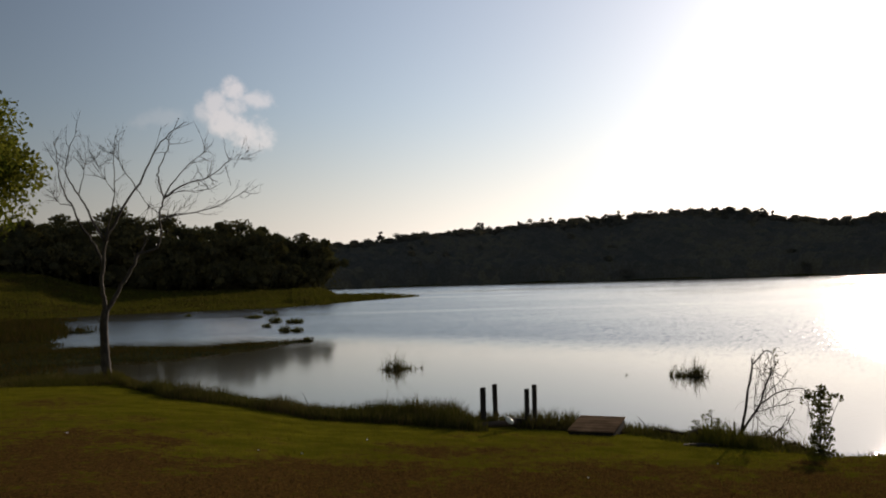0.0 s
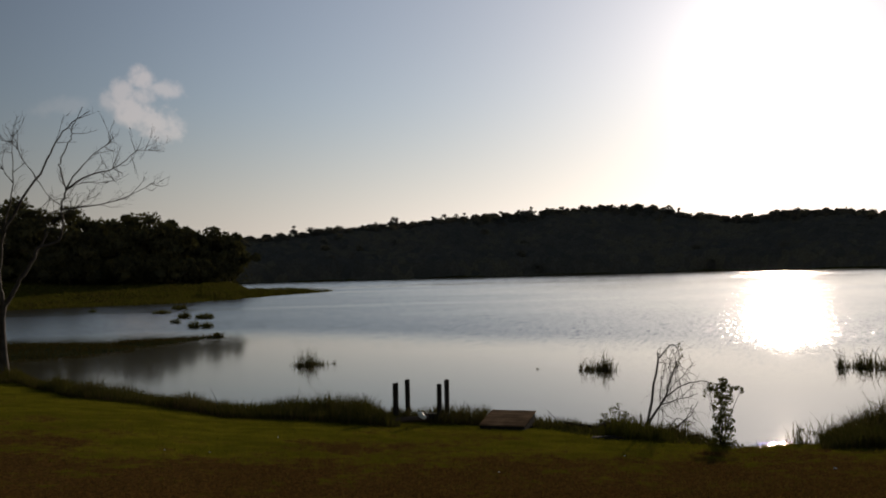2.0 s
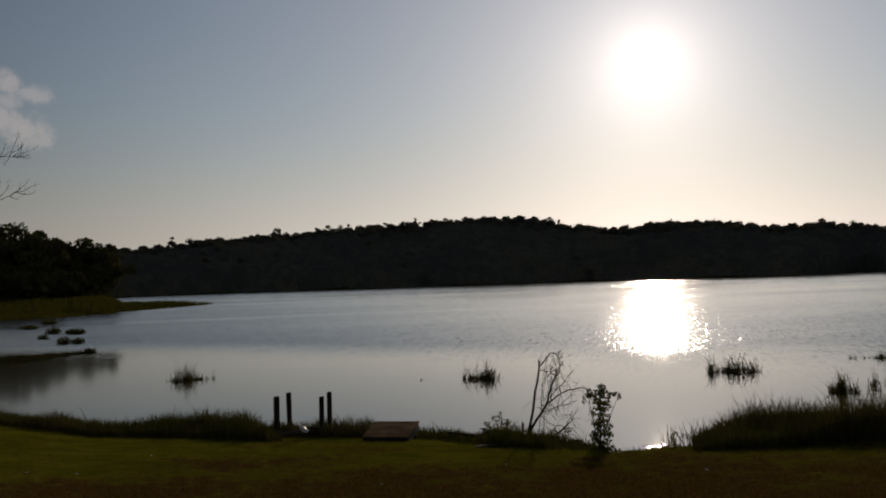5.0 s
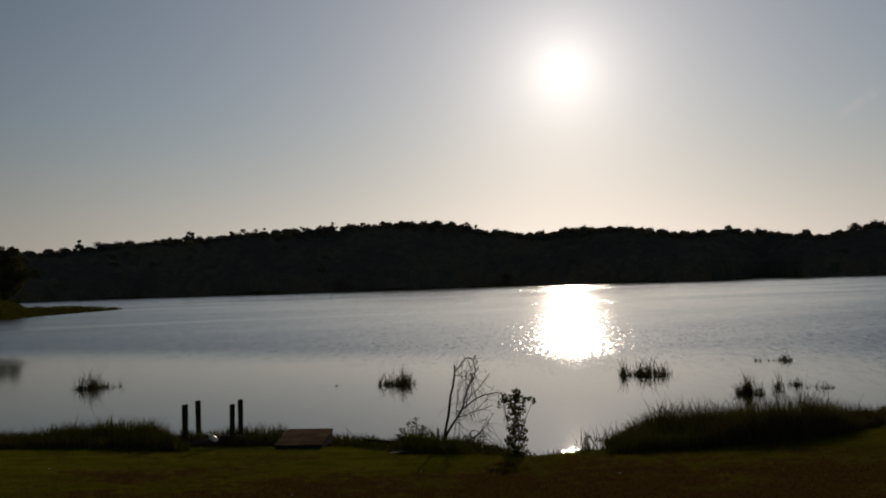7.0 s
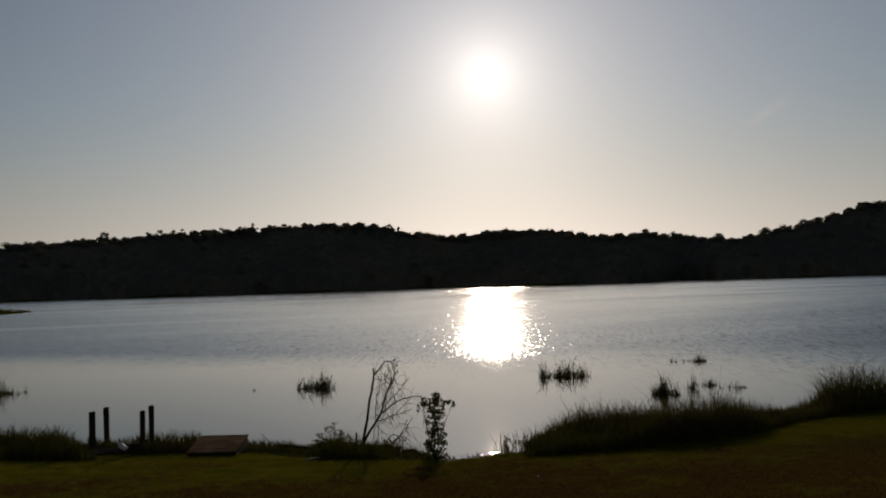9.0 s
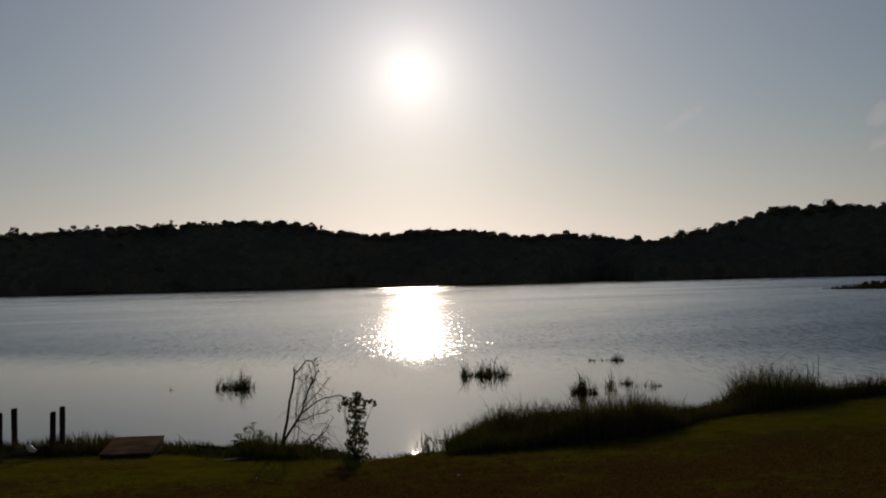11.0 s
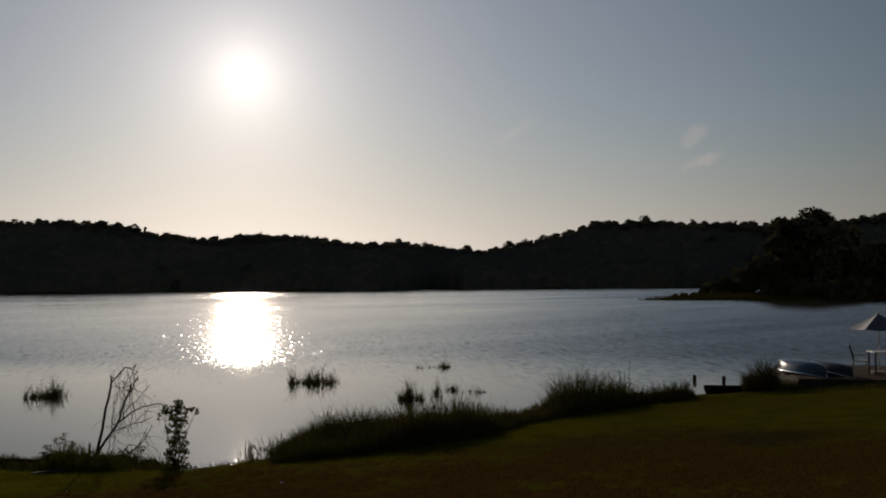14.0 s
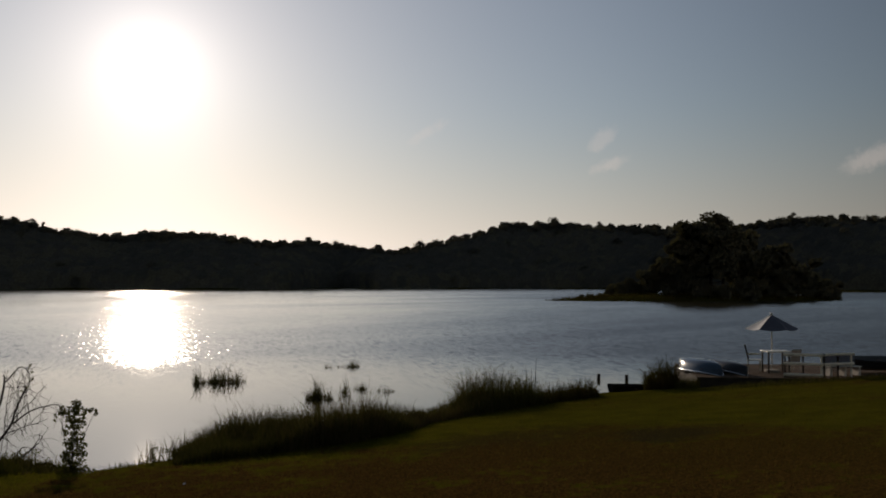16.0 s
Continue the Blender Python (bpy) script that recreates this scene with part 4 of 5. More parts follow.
def sedge_islet(az, r, wide, high, seed):
    rng = np.random.default_rng(seed)
    x, y = polar(az, r)
    top = new("sedge_islet")
    top.location = (x, y, 0)
    k = len(ICO_V)
    V = ICO_V * np.array((wide * 0.42, wide * 0.4, 0.07)) * rng.uniform(0.7, 1.2, (k, 1))
    mesh("mud_mound", V, ICO_F, FOREST_FLOOR, top, smooth=True)
    n = int(130 * wide)
    a, d = rng.uniform(0, 6.3, n), np.sqrt(rng.random(n))
    base = np.stack([np.cos(a) * d * wide * 0.5, np.sin(a) * d * wide * 0.4, 0.05 * np.ones(n)], 1)
    V, F = blades(rng, base, 1.35 * high * rng.uniform(0.3, 1.2, n) * (1.15 - 0.6 * d), 0.05, 1.2)
    mesh("sedge", V, F, BANK_GRASS, top)
    return tagged(top, "low islet of brown sedge in the shallow bay", "islet", group="islets in the bay")


for k, (az, r, wide, high) in enumerate([(-11.85, 102, 2.0, 0.4), (-10.8, 114.8, 2.0, 0.55), (-11.05, 80, 1.0, 0.35), (-10.55, 89.7, 1.4, 0.6), (-9.35, 86.8, 1.8, 0.5), (-9.95, 71.6, 1.0, 0.55), (-9.2, 71.0, 1.0, 0.4), (-15.75, 115.3, 1.1, 0.35), (-8.6, 59.7, 0.5, 0.25)]):
    sedge_islet(az, r, wide, high, 70 + k)


# ---- the lawn's grass ----
def lawn_grass(seed=81, n=190000):
    rng = np.random.default_rng(seed)
    az = rng.uniform(-29, 74, n)
    edge = np.interp(az, EDGE_AZ, EDGE_R)
    r = np.sqrt(rng.uniform(0, 1, n) * (edge ** 2 - 5.5 ** 2) + 5.5 ** 2)
    x, y = polar(az, r)
    p = np.stack([x, y, land(x, y) - 0.005], 1)
    c = 0.7 * clumpy(x, y, 0.9) + 0.3 * clumpy(x, y, 3.1)
    keep = 0.4 * c + 0.9 * rng.random(n) > 0.3
    p, c = p[keep], c[keep]
    m = len(p)
    V, F = blades(rng, p, (0.034 + 0.014 * c) * rng.uniform(0.5, 1.5, m), 0.007 * rng.uniform(0.7, 1.6, m), 0.9)
    tagged(mesh("grass", V, F, GRASS), "short mown lawn grass with dry brown tufts", "grass", kind="stuff")


lawn_grass()


# ---- the dead tree ----
def dead_tree():
    rng = np.random.default_rng(91)
    x, y = -12.6, 33.9
    top = new("dead_tree")
    top.location = (x, y, on_land(x, y) - 0.12)
    top.rotation_euler = (0, 0, -math.atan2(x, y))
    tagged(top, "tall dead tree with bare grey forking branches", "tree")
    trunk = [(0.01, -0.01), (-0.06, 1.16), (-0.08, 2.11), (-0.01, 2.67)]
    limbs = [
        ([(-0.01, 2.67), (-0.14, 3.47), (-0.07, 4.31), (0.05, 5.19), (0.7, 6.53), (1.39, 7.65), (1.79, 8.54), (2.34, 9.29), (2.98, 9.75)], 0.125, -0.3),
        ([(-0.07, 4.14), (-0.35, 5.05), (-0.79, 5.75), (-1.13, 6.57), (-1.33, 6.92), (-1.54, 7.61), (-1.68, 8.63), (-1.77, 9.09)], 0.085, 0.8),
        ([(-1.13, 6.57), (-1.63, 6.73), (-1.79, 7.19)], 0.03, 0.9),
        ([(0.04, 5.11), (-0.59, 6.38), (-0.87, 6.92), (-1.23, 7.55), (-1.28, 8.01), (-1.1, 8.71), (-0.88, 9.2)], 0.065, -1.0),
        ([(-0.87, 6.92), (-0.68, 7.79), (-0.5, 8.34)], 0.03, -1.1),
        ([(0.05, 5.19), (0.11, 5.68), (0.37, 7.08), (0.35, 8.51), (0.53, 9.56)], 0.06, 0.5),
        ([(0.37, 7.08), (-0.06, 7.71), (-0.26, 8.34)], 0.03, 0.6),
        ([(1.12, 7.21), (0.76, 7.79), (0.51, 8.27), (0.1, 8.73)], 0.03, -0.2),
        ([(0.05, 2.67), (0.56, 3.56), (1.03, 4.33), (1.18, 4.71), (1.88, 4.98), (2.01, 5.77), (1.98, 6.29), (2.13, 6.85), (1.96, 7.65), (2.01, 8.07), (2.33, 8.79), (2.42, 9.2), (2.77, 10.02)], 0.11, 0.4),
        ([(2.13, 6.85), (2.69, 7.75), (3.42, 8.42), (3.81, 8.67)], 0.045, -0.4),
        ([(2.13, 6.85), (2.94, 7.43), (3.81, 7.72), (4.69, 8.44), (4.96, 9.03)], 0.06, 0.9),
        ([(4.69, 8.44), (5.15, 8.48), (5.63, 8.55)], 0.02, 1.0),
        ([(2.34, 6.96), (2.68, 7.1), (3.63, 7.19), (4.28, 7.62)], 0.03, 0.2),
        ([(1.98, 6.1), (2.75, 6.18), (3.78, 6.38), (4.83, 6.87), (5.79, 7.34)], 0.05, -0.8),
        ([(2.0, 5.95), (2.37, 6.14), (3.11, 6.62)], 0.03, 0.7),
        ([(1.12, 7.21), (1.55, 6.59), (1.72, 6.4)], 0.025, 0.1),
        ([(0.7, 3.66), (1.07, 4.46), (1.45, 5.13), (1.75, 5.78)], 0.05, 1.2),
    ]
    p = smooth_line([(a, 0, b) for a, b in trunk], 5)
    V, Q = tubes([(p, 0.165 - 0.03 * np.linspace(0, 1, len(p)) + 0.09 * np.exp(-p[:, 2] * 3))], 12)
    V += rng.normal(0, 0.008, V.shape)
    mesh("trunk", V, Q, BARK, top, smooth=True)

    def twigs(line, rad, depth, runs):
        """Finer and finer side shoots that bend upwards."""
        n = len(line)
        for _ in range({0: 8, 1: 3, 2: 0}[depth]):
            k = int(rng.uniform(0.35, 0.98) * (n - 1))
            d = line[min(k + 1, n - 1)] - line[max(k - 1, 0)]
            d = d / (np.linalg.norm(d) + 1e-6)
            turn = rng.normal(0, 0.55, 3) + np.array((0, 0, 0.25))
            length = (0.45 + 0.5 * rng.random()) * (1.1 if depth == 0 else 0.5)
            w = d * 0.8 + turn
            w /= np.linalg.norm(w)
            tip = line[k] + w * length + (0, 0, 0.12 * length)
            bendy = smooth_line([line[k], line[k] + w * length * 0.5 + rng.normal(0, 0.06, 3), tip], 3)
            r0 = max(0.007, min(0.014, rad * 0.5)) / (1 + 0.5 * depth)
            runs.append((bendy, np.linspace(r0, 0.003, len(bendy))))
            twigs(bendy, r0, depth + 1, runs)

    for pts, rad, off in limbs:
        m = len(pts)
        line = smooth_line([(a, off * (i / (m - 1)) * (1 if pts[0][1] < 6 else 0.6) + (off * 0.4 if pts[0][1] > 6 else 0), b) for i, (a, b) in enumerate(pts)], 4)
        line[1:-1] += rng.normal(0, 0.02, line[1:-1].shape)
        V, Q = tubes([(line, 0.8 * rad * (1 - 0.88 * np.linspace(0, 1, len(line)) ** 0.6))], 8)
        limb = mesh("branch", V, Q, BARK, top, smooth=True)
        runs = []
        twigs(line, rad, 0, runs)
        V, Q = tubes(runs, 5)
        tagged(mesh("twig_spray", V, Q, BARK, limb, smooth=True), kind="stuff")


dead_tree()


# ---- old landing: posts, boards, slab ----
def post(x, y, top_z, wide, lean, turn, label):
    high = top_z - on_land(x, y)
    rng = np.random.default_rng(int(1000 + x * 37))
    bm = box((wide, wide, high + 0.5), (0, 0, (high - 0.5) / 2), bevel=0.012)
    for v in bm.verts:
        v.co += Vector(rng.normal(0, 0.003, 3))
        if v.co.z > high - 0.05:
            v.co.z += 0.01 * (v.co.x / wide)
    me = bpy.data.meshes.new("post")
    bm.to_mesh(me)
    bm.free()
    me.materials.append(POST_WOOD)
    ob = new("post", me)
    ob.matrix_world = pose(x, y, on_land(x, y), lean[0], lean[1], turn)
    return tagged(ob, label, "post", group="posts of the old landing")


post(0.82, 21.1, 1.26, 0.12, (0, 0.5), 8, "dark weathered square timber post at the shore")
post(1.13, 21.6, 1.27, 0.115, (0, -0.5), -5, "tall dark weathered timber post at the shore")
post(1.79, 20.7, 1.25, 0.105, (0, 1.0), 4, "dark weathered square timber post at the shore")
post(2.02, 21.2, 1.28, 0.11, (0, 0.3), -8, "tall dark weathered timber post at the shore")


def single(name, bm, mat, m, label, category, group=""):
    me = bpy.data.meshes.new(name)
    bm.to_mesh(me)
    bm.free()
    me.materials.append(mat)
    ob = new(name, me)
    ob.matrix_world = m
    return tagged(ob, label, category, group)


single("board", box((0.85, 0.16, 0.05), bevel=0.01), PLANK, pose(1.1, 20.3, on_land(1.1, 20.3) + 0.12, 28, -4, -8), "grey weathered board lying at the foot of the posts", "board")
single("board", box((0.6, 0.09, 0.2), bevel=0.01), POST_WOOD, pose(1.72, 20.8, on_land(1.72, 20.8) + 0.1, 0, 2, -14), "dark timber beam between the old posts", "beam")


def bottle():
    """A bottle that leans on the board, turned on a lathe."""
    top = new("bottle")
    axis = Vector((-0.678, 0.155, 0.684))
    m = axis.to_track_quat("Z", "Y").to_matrix().to_4x4()
    m.translation = (1.36, 20.25, on_land(1.36, 20.25) + 0.2)
    top.matrix_world = m
    tagged(top, "small white plastic bottle caught at the posts", "bottle")
    white = plain("white_plastic", (0.75, 0.75, 0.72), 0.28, vary=0.1, bump=0.03)
    for name, rings in (("body", [(0.0, -0.11), (0.05, -0.11), (0.058, -0.1), (0.058, 0.05), (0.045, 0.075), (0.018, 0.095), (0.018, 0.108)]),
                        ("cap", [(0.0, 0.108), (0.022, 0.108), (0.022, 0.134), (0.019, 0.137), (0.0, 0.137)])):
        k = np.arange(16) * 2 * np.pi / 16
        V = np.concatenate([np.stack([r * np.cos(k), r * np.sin(k), np.full(16, z)], 1) for r, z in rings])
        Q = [[i * 16 + j, i * 16 + (j + 1) % 16, (i + 1) * 16 + (j + 1) % 16, (i + 1) * 16 + j] for i in range(len(rings) - 1) for j in range(16)]
        mesh(name, V, np.array(Q), white, top, smooth=True)


bottle()


def slab():
    """A box of planks with a sloping lid."""
    top = new("plank_box")
    top.matrix_world = pose(3.17, 19.5, 0.34, 0, 0, -24)
    tagged(top, "low brown plank box with a sloping worn lid", "plank box")
    low, high, half = 0.185, 0.33, 0.52
    for sx in (-0.46, 0.46):
        bm = bmesh.new()
        pts = [(-half, -0.1), (half, -0.1), (half, high), (-half, low)]
        a = [bm.verts.new((sx - 0.02, p, q)) for p, q in pts]
        b = [bm.verts.new((sx + 0.02, p, q)) for p, q in pts]
        bm.faces.new(a[::-1])
        bm.faces.new(b)
        for i in range(4):
            bm.faces.new((a[i], a[(i + 1) % 4], b[(i + 1) % 4], b[i]))
        bmesh.ops.recalc_face_normals(bm, faces=bm.faces)
        part("side", bm, DARK_BARK, top, "dark side board")
    # front takes the dark bark colour to stand for shade beneath the lid
    part("front", box((0.88, 0.03, low + 0.1), (0, -half, low / 2 - 0.05)), DARK_BARK, top, "front board coloured dark for the shade under the lid")
    part("back", box((0.88, 0.03, high + 0.1), (0, half, high / 2 - 0.05)), RED_PLANK, top)
    slope = math.degrees(math.atan2(high - low, 2 * half))
    for i in range(6):
        t = (i + 0.5) / 6 - 0.5
        part("plank", box((1.0, 0.176, 0.028), (0.006 * math.sin(i * 3), t * 1.07, (low + high) / 2 + 0.016 + t * 1.07 * (high - low) / (2 * half)), (slope, 0, 0.4 * math.sin(i * 5)), 0.007), RED_PLANK, top)


slab()


# ---- the bare sapling with its creeper, and the shrub ----
def sapling():
    rng = np.random.default_rng(95)
    x, y = 6.05, 19.0
    top = new("bare_sapling")
    top.location = (x, y, on_land(x, y) - 0.03)
    top.rotation_euler = (0, 0, -math.atan2(x, y))
    tagged(top, "bare leaning sapling with arched twigs and dry creeper", "sapling")
    stems = [
        ([(0, 0), (0.17, 0.83), (0.3, 1.57), (0.28, 1.7)], 0.022, 0.0),
        ([(0.0, 0.1), (0.39, 0.7), (0.55, 1.13), (0.68, 1.48)], 0.02, 0.1),
        ([(0.3, 1.57), (0.45, 1.74), (0.57, 1.86), (0.69, 1.79), (0.74, 1.61), (0.72, 1.5)], 0.01, -0.05),
        ([(0.39, 0.7), (0.76, 0.96), (1.09, 1.05), (1.29, 1.05), (1.33, 0.95)], 0.011, 0.2),
        ([(0.34, 0.61), (0.72, 0.73), (1.08, 0.84)], 0.008, -0.2),
        ([(0.47, 0.83), (0.77, 1.13), (1.07, 1.48)], 0.007, 0.25),
        ([(0.49, 0.0), (0.82, 0.28), (0.99, 0.58)], 0.009, 0.1),
        ([(0.29, 1.48), (0.5, 1.46), (0.72, 1.5)], 0.006, 0.0),
        ([(0.45, 0.0), (0.7, 0.16), (0.93, 0.36), (1.08, 0.64)], 0.009, 0.15),
        ([(0.5, 0.12), (0.62, 0.28), (0.76, 0.26), (0.86, 0.12), (1.0, 0.06)], 0.007, 0.1),
        ([(0.72, 0.73), (0.95, 0.92), (1.15, 1.25)], 0.005, 0.1),
        ([(1.29, 1.05), (1.34, 0.7), (1.31, 0.35)], 0.003, 0.2),
        ([(0.2, 0.02), (0.3, 0.5), (0.34, 1.0), (0.42, 1.45)], 0.006, -0.1),
        ([(0.3, 0.0), (0.36, 0.4), (0.3, 0.75), (0.42, 1.2)], 0.005, 0.12),
    ]
    tips = []
    for pts, rad, off in stems:
        line = smooth_line([(a, off * b, b) for a, b in pts], 4)
        line[1:] += rng.normal(0, 0.007, line[1:].shape)
        V, Q = tubes([(line, 1.45 * rad * (1 - 0.6 * np.linspace(0, 1, len(line))))], 6)
        stem = mesh("stem", V, Q, DARK_BARK, top, smooth=True)
        runs = []
        for _ in range(8):
            k = int(rng.uniform(0.3, 1) * (len(line) - 1))
            d = rng.normal(0, 0.12, 3) + np.array((0.05, 0, -0.02))
            tw = smooth_line([line[k], line[k] + d, line[k] + d * 1.6 + (0, 0, -0.1)], 3)
            runs.append((tw, np.linspace(0.004, 0.0015, len(tw))))
            tips.append(tw[-1])
        V, Q = tubes(runs, 5)
        tagged(mesh("twig_spray", V, Q, DARK_BARK, stem, smooth=True), kind="stuff")
    # dry creeper hanging over the arch
    runs = []
    for k in range(24):
        a = np.array((rng.uniform(0.28, 0.78), rng.normal(0, 0.06), rng.uniform(1.0, 1.85)))
        line = smooth_line([a, a + (rng.normal(0, 0.05), 0, -0.2), a + (rng.normal(0, 0.1), 0.02, -0.35 - 0.5 * rng.random())], 4)
        runs.append((line, np.full(len(line), 0.0045)))
    V, Q = tubes(runs, 4)
    mesh("creeper", V, Q, DARK_BARK, top)
    blobs = [(0.74, 0, 1.85, 0.04, 0.04, 0.05), (0.77, 0, 1.75, 0.035, 0.04, 0.06), (0.76, 0, 1.6, 0.06, 0.05, 0.05), (0.7, 0.05, 1.45, 0.04, 0.04, 0.06), (0.62, 0.05, 1.38, 0.04, 0.04, 0.04), (0.52, 0, 1.42, 0.03, 0.03, 0.04),
             (0.46, 0, 1.7, 0.03, 0.03, 0.04), (0.6, 0.1, 0.12, 0.12, 0.1, 0.1), (0.4, 0.1, 0.1, 0.15, 0.1, 0.12), (0.85, 0.1, 0.18, 0.12, 0.1, 0.06)]
    V, F = foliage(rng, blobs, 34, 0.023, core=0, by_size=True)
    tagged(mesh("leaves", V, F, SHRUB, top), kind="stuff")


sapling()


def shrub(x, y, blobs, stems, per, size, label, seed, name="shrub", mat=None):
    rng = np.random.default_rng(seed)
    top = new(name)
    top.location = (x, y, on_land(x, y) - 0.03)
    top.rotation_euler = (0, 0, -math.atan2(x, y))
    tagged(top, label, "shrub")
    for tip in stems:
        tip = np.array(tip, float)
        line = smooth_line([(0, 0, 0), tip * (0.4, 0.4, 0.5) + rng.normal(0, 0.02, 3), tip], 4)
        V, Q = tubes([(line, np.linspace(0.014, 0.004, len(line)))], 5)
        mesh("stem", V, Q, DARK_BARK, top, smooth=True)
    V, F = foliage(rng, blobs, per, size, core=0, by_size=True)
    tagged(mesh("leaves", V, F, mat or SHRUB, top), kind="stuff")


SLIM = [(0.05, 0, 1.16, 0.1, 0.1, 0.09), (-0.08, 0, 1.07, 0.16, 0.14, 0.09), (0.14, 0, 1.06, 0.16, 0.14, 0.08), (0.3, 0.03, 1.06, 0.09, 0.1, 0.04), (-0.22, 0, 1.03, 0.1, 0.1, 0.04), (0.38, 0, 1.02, 0.05, 0.06, 0.06), (-0.29, 0, 0.97, 0.04, 0.04, 0.07),
        (0.03, 0, 0.95, 0.19, 0.17, 0.1), (0.1, 0, 0.84, 0.128, 0.128, 0.09), (-0.04, 0, 0.76, 0.136, 0.128, 0.1), (0.08, 0, 0.65, 0.144, 0.128, 0.1), (-0.02, 0, 0.55, 0.152, 0.136, 0.1), (0.17, 0, 0.5, 0.08, 0.08, 0.07),
        (0.04, 0, 0.43, 0.16, 0.144, 0.1), (0.2, 0, 0.36, 0.08, 0.08, 0.05), (-0.12, 0, 0.33, 0.096, 0.096, 0.08), (0.05, 0, 0.29, 0.168, 0.16, 0.1), (0, 0, 0.15, 0.25, 0.23, 0.12), (0.1, 0, 0.05, 0.32, 0.26, 0.09)]
SLIM = [(x, y, 1.1 * z, 0.95 * a, b, 0.95 * c) for x, y, z, a, b, c in SLIM]
shrub(6.8, 16.75, SLIM, [(0.05, 0, 1.3), (-0.2, 0, 1.12), (0.36, 0, 1.12), (0.1, 0.05, 1.0), (0.2, 0, 0.42), (-0.15, 0, 0.5)], 84, 0.036, "slim dark leafy shrub at the water's edge", 96)
shrub(5.55, 19.3, [(-0.3, 0, 0.35, 0.1, 0.1, 0.06), (-0.1, 0, 0.48, 0.12, 0.1, 0.07), (0.02, 0, 0.58, 0.06, 0.06, 0.05), (0.1, 0, 0.38, 0.12, 0.1, 0.08), (-0.2, 0, 0.2, 0.2, 0.15, 0.1), (0.2, 0, 0.2, 0.2, 0.15, 0.12), (0, 0, 0.1, 0.3, 0.2, 0.1), (-0.42, 0, 0.22, 0.08, 0.1, 0.06)],
      [(-0.35, 0, 0.36), (-0.1, 0, 0.5), (0.03, 0, 0.62), (0.15, 0, 0.42)], 90, 0.026, "small leafy weed bush at the water's edge", 97)
shrub(8.9, 17.0, [(-0.35, 0, 0.55, 0.05, 0.05, 0.04), (-0.15, 0, 0.5, 0.1, 0.08, 0.04), (0.08, 0, 0.46, 0.09, 0.08, 0.06), (0.15, 0, 0.3, 0.06, 0.06, 0.08), (0.1, 0, 0.12, 0.15, 0.12, 0.09)],
      [(-0.4, 0, 0.62), (-0.15, 0, 0.52), (0.1, 0, 0.5), (0.2, 0, 0.34), (-0.55, 0.1, 0.4), (0.3, 0.05, 0.45), (0.0, 0.1, 0.62), (-0.28, 0.1, 0.3)], 60, 0.022, "thin dry weed leaning over the water", 98)

rng = np.random.default_rng(99)


def stick(name, pts, r0, r1, label, category, mat=None):
    pts = [(a, b, on_land(a, b) + c) for a, b, c in pts]
    line = smooth_line(pts, 4)
    line[1:-1] += rng.normal(0, 0.006, line[1:-1].shape)
    V, Q = tubes([(line, np.linspace(r0, r1, len(line)))], 8)
    return tagged(mesh(name, V, Q, mat or DARK_BARK, smooth=True), label, category)


stick("stake", [(5.95, 19.05, -0.1), (5.95, 19.05, 0.15), (5.96, 19.05, 0.34)], 0.022, 0.02, "short dark stake beside the sapling", "stake")
stick("log", [(4.35, 19.3, 0.12), (4.7, 19.15, 0.09), (5.15, 18.95, 0.05)], 0.028, 0.035, "dark fallen branch lying on the bank", "log")
stick("driftwood", [(4.25, 19.45, 0.02), (4.2, 19.5, 0.2), (4.05, 19.55, 0.36)], 0.012, 0.004, "thin dry twig sticking up from the bank", "twig")
stick("driftwood", [(6.6, 18.0, 0.02), (6.8, 17.7, 0.08), (7.3, 17.5, 0.06)], 0.03, 0.02, "dark stick lying among shore weeds", "stick")
stick("driftwood", [(-8.1, 29.0, 0.0), (-8.05, 29.0, 0.5), (-7.9, 29.0, 0.95)], 0.012, 0.004, "thin dead stalk standing on the bank", "twig")
stick("driftwood", [(-3.5, 23.4, 0.0), (-3.58, 23.4, 0.35), (-3.72, 23.4, 0.62)], 0.012, 0.004, "thin dead stalk standing on the bank", "twig")


for k in range(9):
    az, r = 48.2 + 0.14 * k + rng.uniform(-0.3, 0.3), rng.uniform(26.5, 29.5)
    x, y = polar(az, r)
    lean, high = rng.uniform(-0.25, 0.25), rng.uniform(0.8, 1.35)
    stick("dead_stalk", [(x, y, 0.0), (x + lean * 0.4, y, high * 0.55), (x + lean, y, high)], 0.014, 0.004, "thin grey dead stalk among the reeds", "stalk")


def stump():
    V = ICO_V * np.array((0.32, 0.25, 0.2)) * np.random.default_rng(5).uniform(0.8, 1.2, (len(ICO_V), 1))
    ob = mesh("stump", V, ICO_F, DARK_BARK, smooth=True)
    ob.location = (5.15, 18.75, on_land(5.15, 18.75) + 0.08)
    tagged(ob, "dark mossy stump on the bank", "stump")


stump()


FIELD_STONE = plain("field_stone", (0.028, 0.024, 0.018), 0.95, vary=0.4, scale=5.0, bump=0.4)
FIELD_STONE.node_tree.nodes["Principled BSDF"].inputs["Specular IOR Level"].default_value = 0.1


def flat_stone(x, y, size, label):
    rng = np.random.default_rng(int(x * 10 + 900))
    V = ICO_V * np.array(size) * rng.uniform(0.8, 1.2, (len(ICO_V), 1))
    ob = mesh("stone", V, ICO_F, FIELD_STONE, smooth=True)
    ob.location = (x, y, on_land(x, y) + 0.01)
    tagged(ob, label, "stone", "")


